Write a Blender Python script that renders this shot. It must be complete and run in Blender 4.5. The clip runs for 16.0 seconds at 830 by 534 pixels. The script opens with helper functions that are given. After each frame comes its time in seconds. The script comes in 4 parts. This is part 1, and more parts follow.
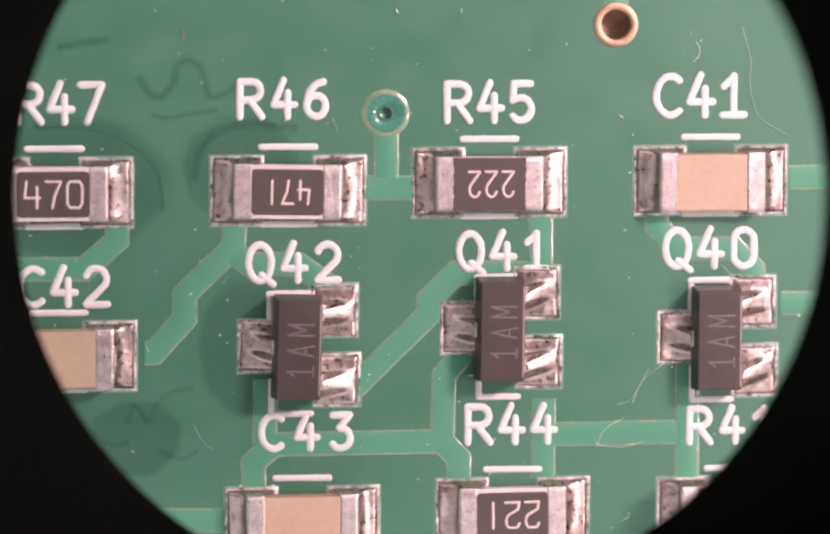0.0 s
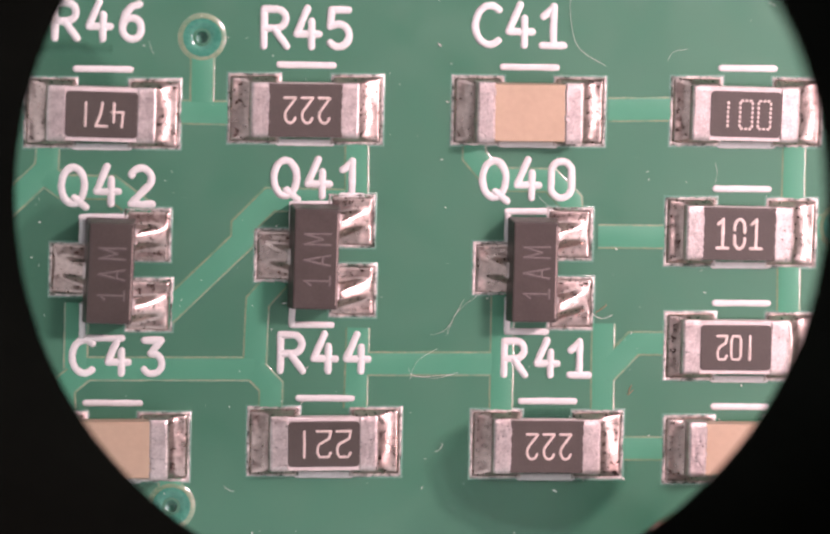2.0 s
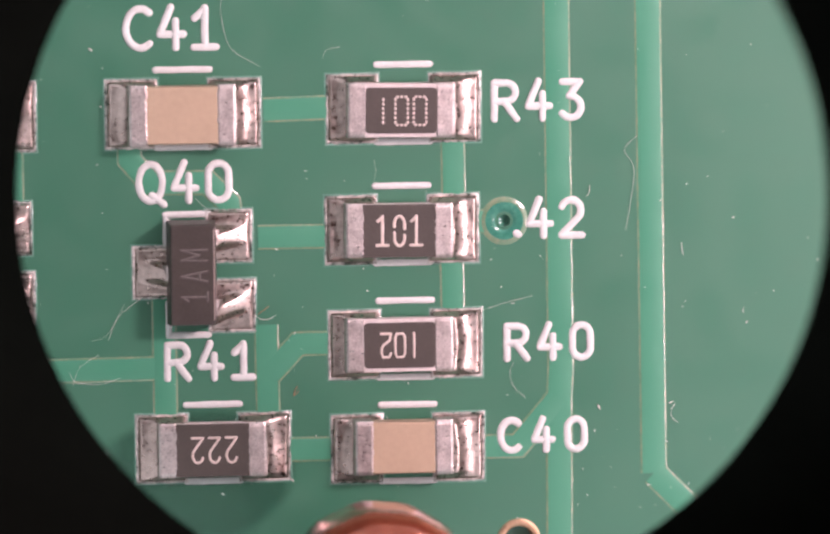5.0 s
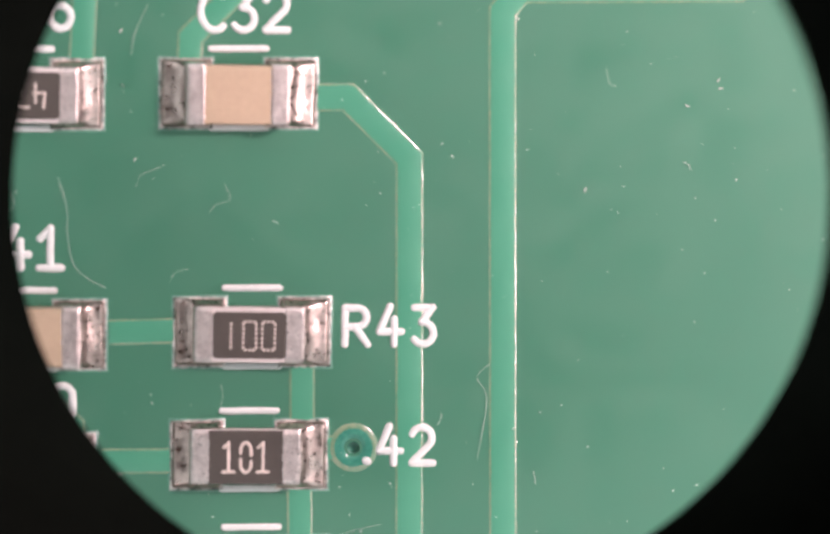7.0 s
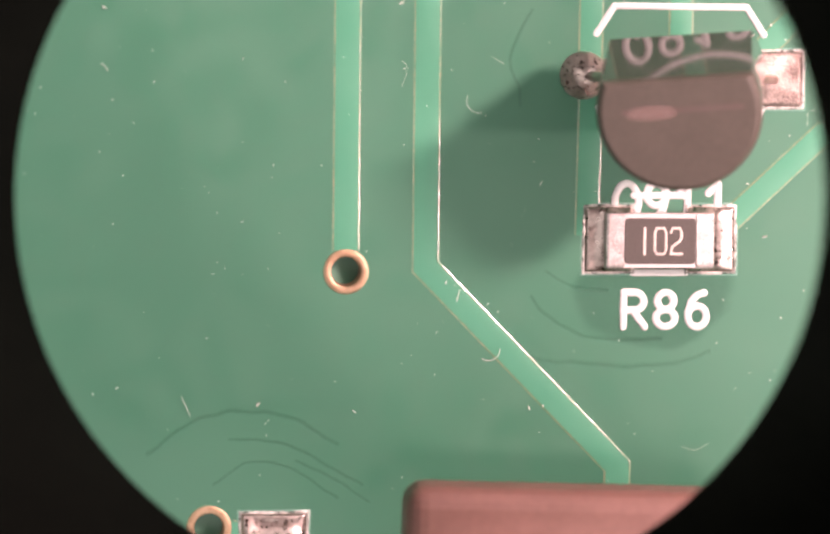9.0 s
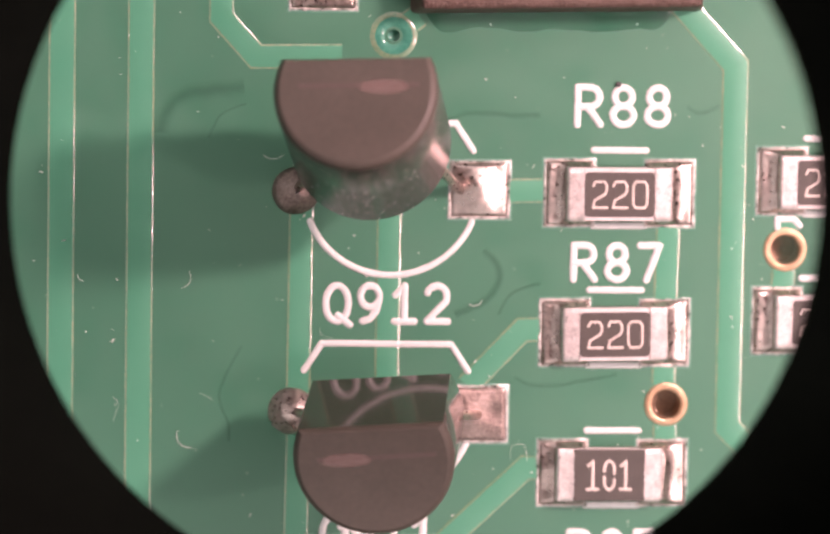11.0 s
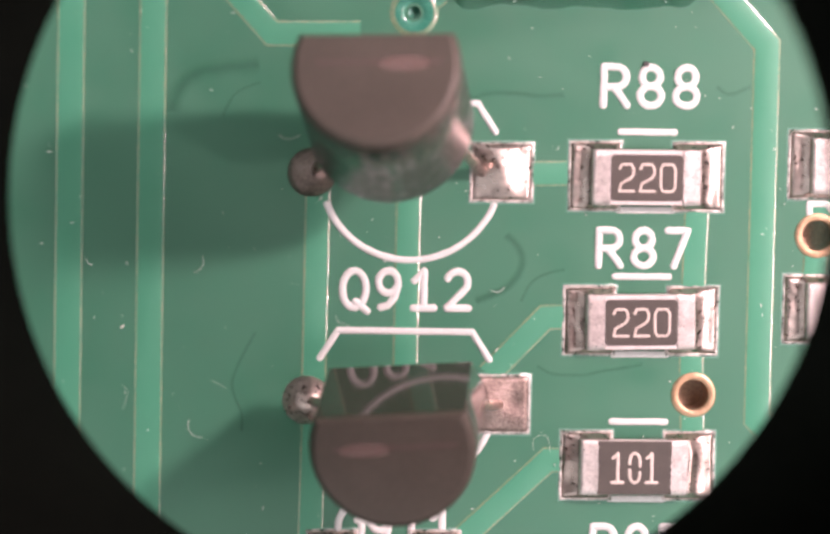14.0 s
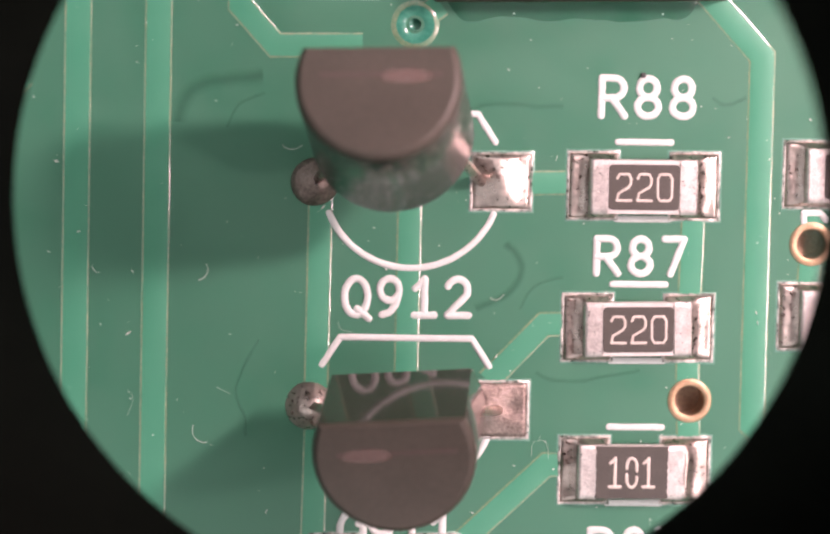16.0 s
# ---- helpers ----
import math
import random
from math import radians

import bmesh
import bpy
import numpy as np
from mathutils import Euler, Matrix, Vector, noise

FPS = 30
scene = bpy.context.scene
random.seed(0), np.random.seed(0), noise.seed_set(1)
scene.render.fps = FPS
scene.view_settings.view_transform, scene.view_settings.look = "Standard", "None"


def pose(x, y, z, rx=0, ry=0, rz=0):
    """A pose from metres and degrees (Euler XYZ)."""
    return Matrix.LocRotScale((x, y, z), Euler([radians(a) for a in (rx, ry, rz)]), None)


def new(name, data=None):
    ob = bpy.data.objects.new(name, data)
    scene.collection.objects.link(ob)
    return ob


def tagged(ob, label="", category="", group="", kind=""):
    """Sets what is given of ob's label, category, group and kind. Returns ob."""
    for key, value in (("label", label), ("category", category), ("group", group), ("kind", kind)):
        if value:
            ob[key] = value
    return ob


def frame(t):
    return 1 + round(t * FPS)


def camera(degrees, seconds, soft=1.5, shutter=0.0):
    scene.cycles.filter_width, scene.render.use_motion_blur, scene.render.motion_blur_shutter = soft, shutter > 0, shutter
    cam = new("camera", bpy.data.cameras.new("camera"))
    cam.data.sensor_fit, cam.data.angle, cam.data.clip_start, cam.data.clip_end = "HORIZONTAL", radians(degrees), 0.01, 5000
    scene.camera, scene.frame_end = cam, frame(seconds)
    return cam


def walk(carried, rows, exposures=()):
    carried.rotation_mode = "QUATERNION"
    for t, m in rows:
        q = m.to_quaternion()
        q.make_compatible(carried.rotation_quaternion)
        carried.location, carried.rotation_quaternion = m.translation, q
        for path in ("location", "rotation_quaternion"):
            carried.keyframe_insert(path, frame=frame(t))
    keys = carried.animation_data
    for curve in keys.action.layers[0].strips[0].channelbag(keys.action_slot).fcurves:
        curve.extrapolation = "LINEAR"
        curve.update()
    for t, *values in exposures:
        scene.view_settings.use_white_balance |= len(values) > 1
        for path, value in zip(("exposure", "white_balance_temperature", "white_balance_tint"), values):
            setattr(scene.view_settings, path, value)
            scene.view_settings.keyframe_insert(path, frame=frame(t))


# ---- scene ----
cam = camera(9.0, 16.0, 2.4)

MM = 0.001

# ---- camera path over the board: seconds, aim x, aim y, distance (mm), tilt x, tilt y, turn (degrees) ----
PATH = [
    (0, 0.039, 0.007, 143.32, -6.53, -5.87, 0.18),
    (0.5, 0.305, -0.038, 143.39, -6.55, -5.87, 0.18),
    (1, 1.005, -1.523, 142.75, -6.03, -5.99, 0.70),
    (1.5, 3.740, -2.130, 144.06, -5.80, -5.50, 0.53),
    (2, 5.122, -1.968, 143.21, -6.56, -6.01, 1.22),
    (2.5, 7.162, -2.521, 143.06, -6.41, -6.04, 2.04),
    (3, 7.558, -2.461, 143.13, -6.46, -5.99, 1.49),
    (3.5, 9.814, -2.284, 143.64, -6.19, -5.66, 0.75),
    (4, 12.082, -2.109, 143.52, -6.00, -5.83, 0.80),
    (4.5, 12.563, -2.045, 143.48, -6.31, -5.90, 0.82),
    (4.7, 13.504, -2.148, 143.65, -6.02, -5.94, -0.61),
    (6.8, 16.351, 3.619, 141.11, -6.25, -5.87, 1.27),
    (7, 18.472, 4.104, 140.82, -6.18, -5.69, 0.44),
    (7.4, 23.468, 4.010, 140.87, -6.20, -5.90, 0.46),
    (7.6, 23.789, 4.114, 142.25, -6.25, -5.78, 1.60),
    (8, 26.375, 5.387, 143.15, -6.33, -5.79, 1.23),
    (8.5, 30.045, 2.006, 142.05, -6.11, -5.87, 0.31),
    (9, 34.171, 1.453, 142.23, -6.21, -5.89, 0.65),
    (9.5, 37.776, 3.383, 142.84, -6.35, -6.05, 1.11),
    (10, 41.704, 9.745, 144.74, -6.42, -5.68, 0.78),
    (10.2, 42.102, 10.368, 144.97, -6.35, -5.75, 0.87),
    (12.3, 41.454, 10.706, 146.41, -6.18, -5.88, 0.91),
    (12.5, 41.461, 10.770, 146.43, -6.39, -5.79, 1.08),
    (13, 41.483, 10.676, 145.55, -6.21, -6.00, 1.01),
    (13.5, 41.509, 10.338, 142.53, -6.24, -5.88, 1.01),
    (14, 41.527, 10.244, 140.89, -6.12, -5.92, 1.13),
    (14.5, 41.559, 10.074, 137.65, -6.29, -5.71, 1.13),
    (15, 41.565, 10.234, 138.26, -6.26, -5.94, 1.13),
    (15.5, 41.508, 10.471, 142.92, -6.24, -5.95, 1.10),
    (16, 41.499, 10.459, 143.19, -6.27, -6.05, 1.19),
]
# the round field stop: seconds, distance from the eye (mm), centre across and up (mm)
STOP = [
    (0, 125.4, 0.11, 1.68),
    (0.5, 125.4, 0.12, 1.68),
    (1, 125.4, 0.12, 1.68),
    (1.5, 125.4, 0.12, 1.68),
    (2, 125.4, 0.12, 1.68),
    (2.5, 125.4, 0.13, 1.68),
    (3, 125.3, 0.13, 1.68),
    (3.5, 125.3, 0.13, 1.68),
    (4, 125.3, 0.13, 1.68),
    (4.5, 125.3, 0.13, 1.68),
    (4.7, 125.3, 0.14, 1.68),
    (6.8, 124.1, 0.14, 1.67),
    (7, 124.2, 0.14, 1.67),
    (7.4, 124.4, 0.14, 1.67),
    (7.6, 124.6, 0.13, 1.67),
    (8, 124.8, 0.13, 1.68),
    (8.5, 125.0, 0.12, 1.68),
    (9, 125.3, 0.11, 1.68),
    (9.5, 125.3, 0.12, 1.68),
    (10, 125.4, 0.12, 1.68),
    (10.2, 125.4, 0.12, 1.68),
    (12.3, 125.6, 0.13, 1.68),
    (12.5, 125.6, 0.14, 1.68),
    (13, 125.0, 0.13, 1.68),
    (13.5, 124.5, 0.12, 1.67),
    (14, 123.5, 0.11, 1.66),
    (14.5, 122.5, 0.08, 1.65),
    (15, 123.0, 0.08, 1.66),
    (15.5, 124.6, 0.11, 1.67),
    (16, 124.9, 0.11, 1.68),
]


def eye_pose(x, y, dist, rx, ry, rz):
    turn = pose(0, 0, 0, rx, ry, rz)
    return Matrix.Translation((x * MM, y * MM, 0)) @ turn @ pose(0, 0, dist * MM)


cam.data.dof.use_dof = True
cam.data.dof.focus_distance = 143.4 * MM
cam.data.dof.aperture_fstop = 70
walk(cam, [(t, eye_pose(*p)) for t, *p in PATH], exposures=[
    (0.0, 0.12, 7180, 51),
    (4.7, 0.08, 6880, 47),
    (6.8, 0.32, 6840, 36),
    (8.0, 0.52, 6840, 34),
    (8.5, 0.64, 7140, 39),
    (9.0, 0.74, 7640, 49),
    (9.5, 0.72, 7940, 62),
    (10.0, 0.52, 8340, 65),
    (10.2, 0.44, 8240, 63),
    (12.3, 0.38, 7090, 46),
    (16.0, 0.32, 7090, 41),
])

# ---- light: a pale room all round; the lamp itself rides on the microscope, further down ----
room = bpy.data.worlds.new("room")
scene.world = room
room.use_nodes = True
sky, link = room.node_tree.nodes, room.node_tree.links
way, split, fall = sky.new("ShaderNodeTexCoord"), sky.new("ShaderNodeSeparateXYZ"), sky.new("ShaderNodeMapRange")
fall.inputs[1].default_value, fall.inputs[2].default_value = -1.0, 1.0
fall.inputs[3].default_value, fall.inputs[4].default_value = 0.70, 1.22
link.new(way.outputs["Generated"], split.inputs[0])
link.new(split.outputs[0], fall.inputs[0])
link.new(fall.outputs[0], sky["Background"].inputs[1])
sky["Background"].inputs[0].default_value = (0.80, 1.0, 0.94, 1)


# ---- materials ----
def mat(name, c1, c2, scale, rough, metal=0.0, bump=0.0, fine=6.0, spread=0.08, spec=0.5, coat=0.0):
    """Two colours mixed by coarse and fine noise (scale: features per mm), uneven gloss and relief."""
    m = bpy.data.materials.new(name)
    m.use_nodes = True
    n, l = m.node_tree.nodes, m.node_tree.links
    b = n["Principled BSDF"]
    co, info = n.new("ShaderNodeTexCoord"), n.new("ShaderNodeObjectInfo")
    shift = n.new("ShaderNodeVectorMath")
    shift.operation = "ADD"
    l.new(co.outputs["Object"], shift.inputs[0])
    l.new(info.outputs["Random"], shift.inputs[1])
    a, f = n.new("ShaderNodeTexNoise"), n.new("ShaderNodeTexNoise")
    a.inputs["Scale"].default_value, a.inputs["Detail"].default_value = 1000 * scale, 3
    f.inputs["Scale"].default_value, f.inputs["Detail"].default_value = 1000 * scale * fine, 4
    for tex in (a, f):
        l.new(shift.outputs[0], tex.inputs["Vector"])
    both = n.new("ShaderNodeMath")
    both.operation = "ADD"
    l.new(a.outputs[0], both.inputs[0])
    l.new(f.outputs[0], both.inputs[1])
    ramp = n.new("ShaderNodeMapRange")
    ramp.inputs[1].default_value, ramp.inputs[2].default_value = 0.72, 1.28
    l.new(both.outputs[0], ramp.inputs[0])
    mix = n.new("ShaderNodeMix")
    mix.data_type = "RGBA"
    mix.inputs[6].default_value, mix.inputs[7].default_value = (*c1, 1), (*c2, 1)
    l.new(ramp.outputs[0], mix.inputs[0])
    l.new(mix.outputs[2], b.inputs["Base Color"])
    gloss = n.new("ShaderNodeMapRange")
    gloss.inputs[1].default_value, gloss.inputs[2].default_value = 0.3, 0.7
    gloss.inputs[3].default_value, gloss.inputs[4].default_value = rough - spread, rough + spread
    l.new(f.outputs[0], gloss.inputs[0])
    l.new(gloss.outputs[0], b.inputs["Roughness"])
    b.inputs["Metallic"].default_value = metal
    b.inputs["Specular IOR Level"].default_value = spec
    b.inputs["Coat Weight"].default_value, b.inputs["Coat Roughness"].default_value = coat, 0.9 * rough
    if bump:
        k = n.new("ShaderNodeBump")
        k.inputs["Strength"].default_value, k.inputs["Distance"].default_value = 0.8, bump * MM
        l.new(both.outputs[0], k.inputs["Height"])
        l.new(k.outputs[0], b.inputs["Normal"])
    return m


MASK = mat("green_solder_mask", (0.024, 0.165, 0.098), (0.027, 0.176, 0.104), 0.09, 0.42, bump=0.0012, fine=14, spec=0.70, coat=0.12)
TRACE = mat("mask_over_copper", (0.036, 0.270, 0.164), (0.042, 0.290, 0.176), 0.25, 0.42, fine=5, spec=0.55, coat=0.1)
RIM = mat("thin_mask_on_copper_edge", (0.10, 0.25, 0.15), (0.24, 0.31, 0.19), 2.0, 0.18, bump=0.007, fine=5, spread=0.05, spec=1.0)
FLUX = mat("flux_residue", (0.010, 0.11, 0.068), (0.02, 0.14, 0.085), 0.5, 0.25, fine=8)
FILM = mat("thin_flux_film", (0.012, 0.10, 0.066), (0.03, 0.14, 0.09), 0.5, 0.25, fine=8)
SEEP = mat("clear_flux", (0.016, 0.15, 0.09), (0.024, 0.18, 0.105), 0.6, 0.14, bump=0.004, fine=5)
SEEP.node_tree.nodes["Principled BSDF"].inputs["Alpha"].default_value = 0.55
FLUX.node_tree.nodes["Principled BSDF"].inputs["Alpha"].default_value = 0.045
CRUST = mat("thick_flux_residue", (0.010, 0.11, 0.068), (0.02, 0.14, 0.085), 0.5, 0.25, fine=8)
CRUST.node_tree.nodes["Principled BSDF"].inputs["Alpha"].default_value = 0.07


def soft_edge(m, amount):
    """Thins a film out towards its uneven edge."""
    n, l = m.node_tree.nodes, m.node_tree.links
    co, tex, bend = n.new("ShaderNodeTexCoord"), n.new("ShaderNodeTexNoise"), n.new("ShaderNodeVectorMath")
    tex.inputs["Scale"].default_value = 2.2
    l.new(co.outputs["Generated"], tex.inputs["Vector"])
    bend.operation = "MULTIPLY_ADD"
    bend.inputs[1].default_value = (0.22, 0.22, 0.0)
    flat = n.new("ShaderNodeVectorMath")
    flat.operation = "MULTIPLY"
    flat.inputs[1].default_value = (1, 1, 0)
    l.new(co.outputs["Generated"], flat.inputs[0])
    l.new(tex.outputs["Color"], bend.inputs[0])
    l.new(flat.outputs[0], bend.inputs[2])
    far = n.new("ShaderNodeVectorMath")
    far.operation = "DISTANCE"
    far.inputs[1].default_value = (0.61, 0.61, 0.0)
    l.new(bend.outputs[0], far.inputs[0])
    fade = n.new("ShaderNodeMapRange")
    fade.interpolation_type = "SMOOTHSTEP"
    fade.inputs[1].default_value, fade.inputs[2].default_value = 0.44, 0.36
    fade.inputs[3].default_value, fade.inputs[4].default_value = 0.0, amount
    l.new(far.outputs["Value"], fade.inputs[0])
    l.new(fade.outputs[0], n["Principled BSDF"].inputs["Alpha"])


soft_edge(FILM, 0.22)
INK = mat("white_silkscreen_ink", (0.64, 0.66, 0.64), (0.74, 0.76, 0.74), 2.0, 0.6, bump=0.005, fine=6)
SOLDER = mat("bright_solder", (0.42, 0.325, 0.29), (0.72, 0.60, 0.55), 0.9, 0.34, 1.0, bump=0.002, fine=8, spread=0.12)
DULL = mat("dull_solder", (0.18, 0.135, 0.118), (0.42, 0.33, 0.295), 1.9, 0.48, 1.0, bump=0.024, fine=6, spread=0.08)
PADRIM = mat("tinned_pad_rim", (0.07, 0.10, 0.075), (0.78, 0.73, 0.69), 1.3, 0.33, 0.3, bump=0.012, fine=4, spread=0.12)
TIN = mat("tinned_end", (0.52, 0.45, 0.43), (0.80, 0.72, 0.69), 3.2, 0.40, 1.0, bump=0.016, fine=5, spread=0.14)
CERAMIC = mat("white_alumina", (0.60, 0.53, 0.51), (0.72, 0.66, 0.64), 3.0, 0.45, bump=0.01)
GLAZE = mat("black_overglaze", (0.054, 0.044, 0.037), (0.072, 0.059, 0.049), 1.6, 0.5, bump=0.008, fine=9, spec=0.65)
MARK = mat("buff_marking", (0.62, 0.52, 0.47), (0.74, 0.64, 0.58), 4.0, 0.6)
TAN = mat("tan_dielectric", (0.46, 0.345, 0.240), (0.51, 0.385, 0.270), 1.0, 0.42, bump=0.004)
MOULD = mat("dark_moulding", (0.056, 0.045, 0.040), (0.074, 0.061, 0.053), 1.5, 0.36, bump=0.004, fine=9)
PALEPATCH = mat("worn_patch", (0.25, 0.165, 0.145), (0.31, 0.21, 0.19), 2.0, 0.4)
PALEPATCH.node_tree.nodes["Principled BSDF"].inputs["Alpha"].default_value = 0.38
EPOXY = mat("black_moulding", (0.040, 0.030, 0.025), (0.052, 0.039, 0.033), 1.2, 0.08, fine=7, spread=0.03, spec=0.6)
# matt ends: lighter than the sides because haze is mixed into the colour
ENDFACE = mat("matt_hazed_end", (0.075, 0.062, 0.050), (0.095, 0.078, 0.064), 0.8, 0.5, bump=0.002, fine=7, spread=0.05, spec=0.4)
SATIN = mat("satin_moulding", (0.046, 0.036, 0.030), (0.060, 0.047, 0.039), 1.2, 0.24, fine=7, spread=0.04, spec=0.6)
DIMMARK = mat("grey_laser_mark", (0.125, 0.105, 0.10), (0.18, 0.155, 0.145), 4.0, 0.6)
# pale colour standing in for the highlight on the small transistors' bevel
EDGEGLINT = mat("edge_glint", (0.30, 0.23, 0.21), (0.42, 0.34, 0.31), 3.0, 0.5)
RUB = mat("faint_rub", (0.090, 0.060, 0.052), (0.108, 0.074, 0.065), 1.2, 0.4)
COPPER = mat("copper_ring", (0.50, 0.31, 0.19), (0.64, 0.43, 0.29), 2.0, 0.46, 1.0, bump=0.015)
BARREL = mat("hole_wall", (0.24, 0.15, 0.10), (0.40, 0.26, 0.17), 2.0, 0.45, 0.3)
TEAL = mat("mask_in_via", (0.018, 0.19, 0.135), (0.045, 0.27, 0.19), 1.4, 0.16, fine=6)
TEALEDGE = mat("mask_edge_green", (0.08, 0.27, 0.20), (0.22, 0.40, 0.33), 3.0, 0.2)
WIRE = mat("enamelled_copper_wire", (0.42, 0.090, 0.045), (0.54, 0.135, 0.065), 0.5, 0.17, 0.5, spread=0.03, coat=1.0)
CORE = mat("grey_core", (0.05, 0.05, 0.05), (0.09, 0.08, 0.08), 1.0, 0.6)
BROWN = mat("red_brown_case", (0.175, 0.082, 0.066), (0.22, 0.106, 0.085), 0.6, 0.5, bump=0.01)
DARKBROWN = mat("grainy_brown_case", (0.075, 0.043, 0.034), (0.135, 0.082, 0.067), 4.5, 0.5, bump=0.06, fine=3, spec=0.35)
LINT = mat("pale_lint", (0.62, 0.64, 0.58), (0.82, 0.82, 0.76), 2.0, 0.6)
REDLINT = mat("red_lint", (0.45, 0.14, 0.08), (0.6, 0.22, 0.12), 2.0, 0.6)
LAMP = bpy.data.materials.new("lamp_glass")
LAMP.use_nodes = True
LAMP.node_tree.nodes["Principled BSDF"].inputs["Emission Color"].default_value = (1.0, 0.83, 0.80, 1)
LAMP.node_tree.nodes["Principled BSDF"].inputs["Emission Strength"].default_value = 185
DARK = mat("black_flocking", (0.007, 0.0085, 0.007), (0.009, 0.0105, 0.0085), 0.3, 0.9, spec=0.0)
# unseen housing; brown chosen to tint reflections in solder and mouldings
HOUSING = mat("brown_reflecting_enamel", (0.20, 0.148, 0.122), (0.25, 0.188, 0.158), 0.05, 0.6)
WALL = mat("unseen_grey_wall", (0.10, 0.095, 0.09), (0.13, 0.12, 0.115), 0.002, 0.8)
BENCH = mat("dark_bench_mat", (0.03, 0.022, 0.018), (0.045, 0.034, 0.028), 0.05, 0.7)


# ---- geometry in millimetres ----
class Geo:
    def __init__(self):
        self.v, self.f, self.m, self.s = [], [], [], []

    def add(self, verts, faces, mi=0, smooth=True):
        k = len(self.v)
        self.v += [tuple(p) for p in verts]
        for n, f in enumerate(faces):
            self.f.append(tuple(k + i for i in f))
            self.m.append(mi if isinstance(mi, int) else mi[n])
            self.s.append(smooth)
        return self

    def bm(self, bm, mi=0, smooth=False):
        bm.verts.index_update()
        self.add([v.co for v in bm.verts], [[v.index for v in f.verts] for f in bm.faces], mi, smooth)
        bm.free()
        return self

    def box(self, c, size, bevel=0.04, seg=2, mi=0, smooth=False, taper=0.0):
        bm = bmesh.new()
        bmesh.ops.create_cube(bm, size=1, matrix=Matrix.LocRotScale(c, None, size))
        if taper:
            for v in bm.verts:
                if v.co.z > c[2]:
                    v.co.x -= taper * (1 if v.co.x > c[0] else -1)
                    v.co.y -= taper * (1 if v.co.y > c[1] else -1)
        if bevel:
            bmesh.ops.bevel(bm, geom=bm.edges[:], offset=bevel, segments=seg, affect="EDGES", profile=0.5)
        return self.bm(bm, mi, smooth)

    def sweep(self, line, profile, mats=0, ragged=0.0, seed=0):
        """A profile of (offset, height) pairs swept along a mitred line in the plane; ragged: how uneven its edges are."""
        rows, n, rng = [], len(profile), random.Random(seed)
        if ragged:
            dense = [Vector(line[0])]
            for p in line[1:]:
                p, q = Vector(p), dense[-1]
                k = max(1, int((p - q).length / 0.11))
                dense += [q.lerp(p, (i + 1) / k) for i in range(k)]
            bends = [Vector(p) for p in line[1:-1]]
            line = [p for p in dense if all((p - q).length < 1e-6 or (p - q).length > 0.24 for q in bends)]
        for i, p in enumerate(line):
            p = Vector(p)
            a = (p - Vector(line[i - 1])).normalized() if i else None
            b = (Vector(line[i + 1]) - p).normalized() if i + 1 < len(line) else None
            d = ((a or b) + (b or a)).normalized()
            k = 1 / max(0.35, d.dot(a or b))
            nx, ny = d.y * k, -d.x * k
            for j, (o, z) in enumerate(profile):
                wild = ragged if j in (0, 1, 2, n - 3, n - 2, n - 1) else 0.0
                w = o + wild * rng.uniform(-1, 1)
                rows.append((p.x + nx * w, p.y + ny * w, z + (0.18 * wild * rng.uniform(-1, 1) if z > 0 else 0)))
        faces, mi = [], []
        for i in range(len(line) - 1):
            for j in range(n - 1):
                q = i * n + j
                faces.append((q, q + 1, q + n + 1, q + n))
                mi.append(mats if isinstance(mats, int) else mats[j])
        return self.add(rows, faces, mi)

    def stroke(self, line, w, z, high=0.02, uneven=0.05, seed=0, mi=0, drop=0.0):
        """A bead of ink with round ends and a slightly ragged edge."""
        pts = [Vector(line[0])]
        for p in line[1:]:
            p, q = Vector(p), pts[-1]
            k = max(1, int((p - q).length / 0.12))
            pts += [q.lerp(p, (i + 1) / k) for i in range(k)]
        rng = random.Random(seed)
        a, b = (pts[0] - pts[1]).normalized(), (pts[-1] - pts[-2]).normalized()
        rows = []
        for u, r in ((1.0, 0.05), (0.87, 0.5), (0.5, 0.87)):
            rows.append((pts[0] + a * (u * w / 2), r))
        rows += [(p, 1.0) for p in pts]
        for u, r in ((0.5, 0.87), (0.87, 0.5), (1.0, 0.05)):
            rows.append((pts[-1] + b * (u * w / 2), r))
        verts = []
        for i, (p, r) in enumerate(rows):
            lo, hi = rows[max(0, i - 1)][0], rows[min(len(rows) - 1, i + 1)][0]
            d = (hi - lo).normalized()
            nx, ny = d.y, -d.x
            for o, h in ((-1, 0), (-0.95, 0.9), (0, 1), (0.95, 0.9), (1, 0)):
                e = o * r * w / 2 * (1 + uneven * rng.uniform(-1, 1))
                verts.append((p.x + nx * e, p.y + ny * e, z - drop + (high + drop) * h * min(1, r + 0.2)))
        faces = [(i * 5 + j, i * 5 + j + 1, i * 5 + j + 6, i * 5 + j + 5) for i in range(len(rows) - 1) for j in range(4)]
        return self.add(verts, faces, mi)

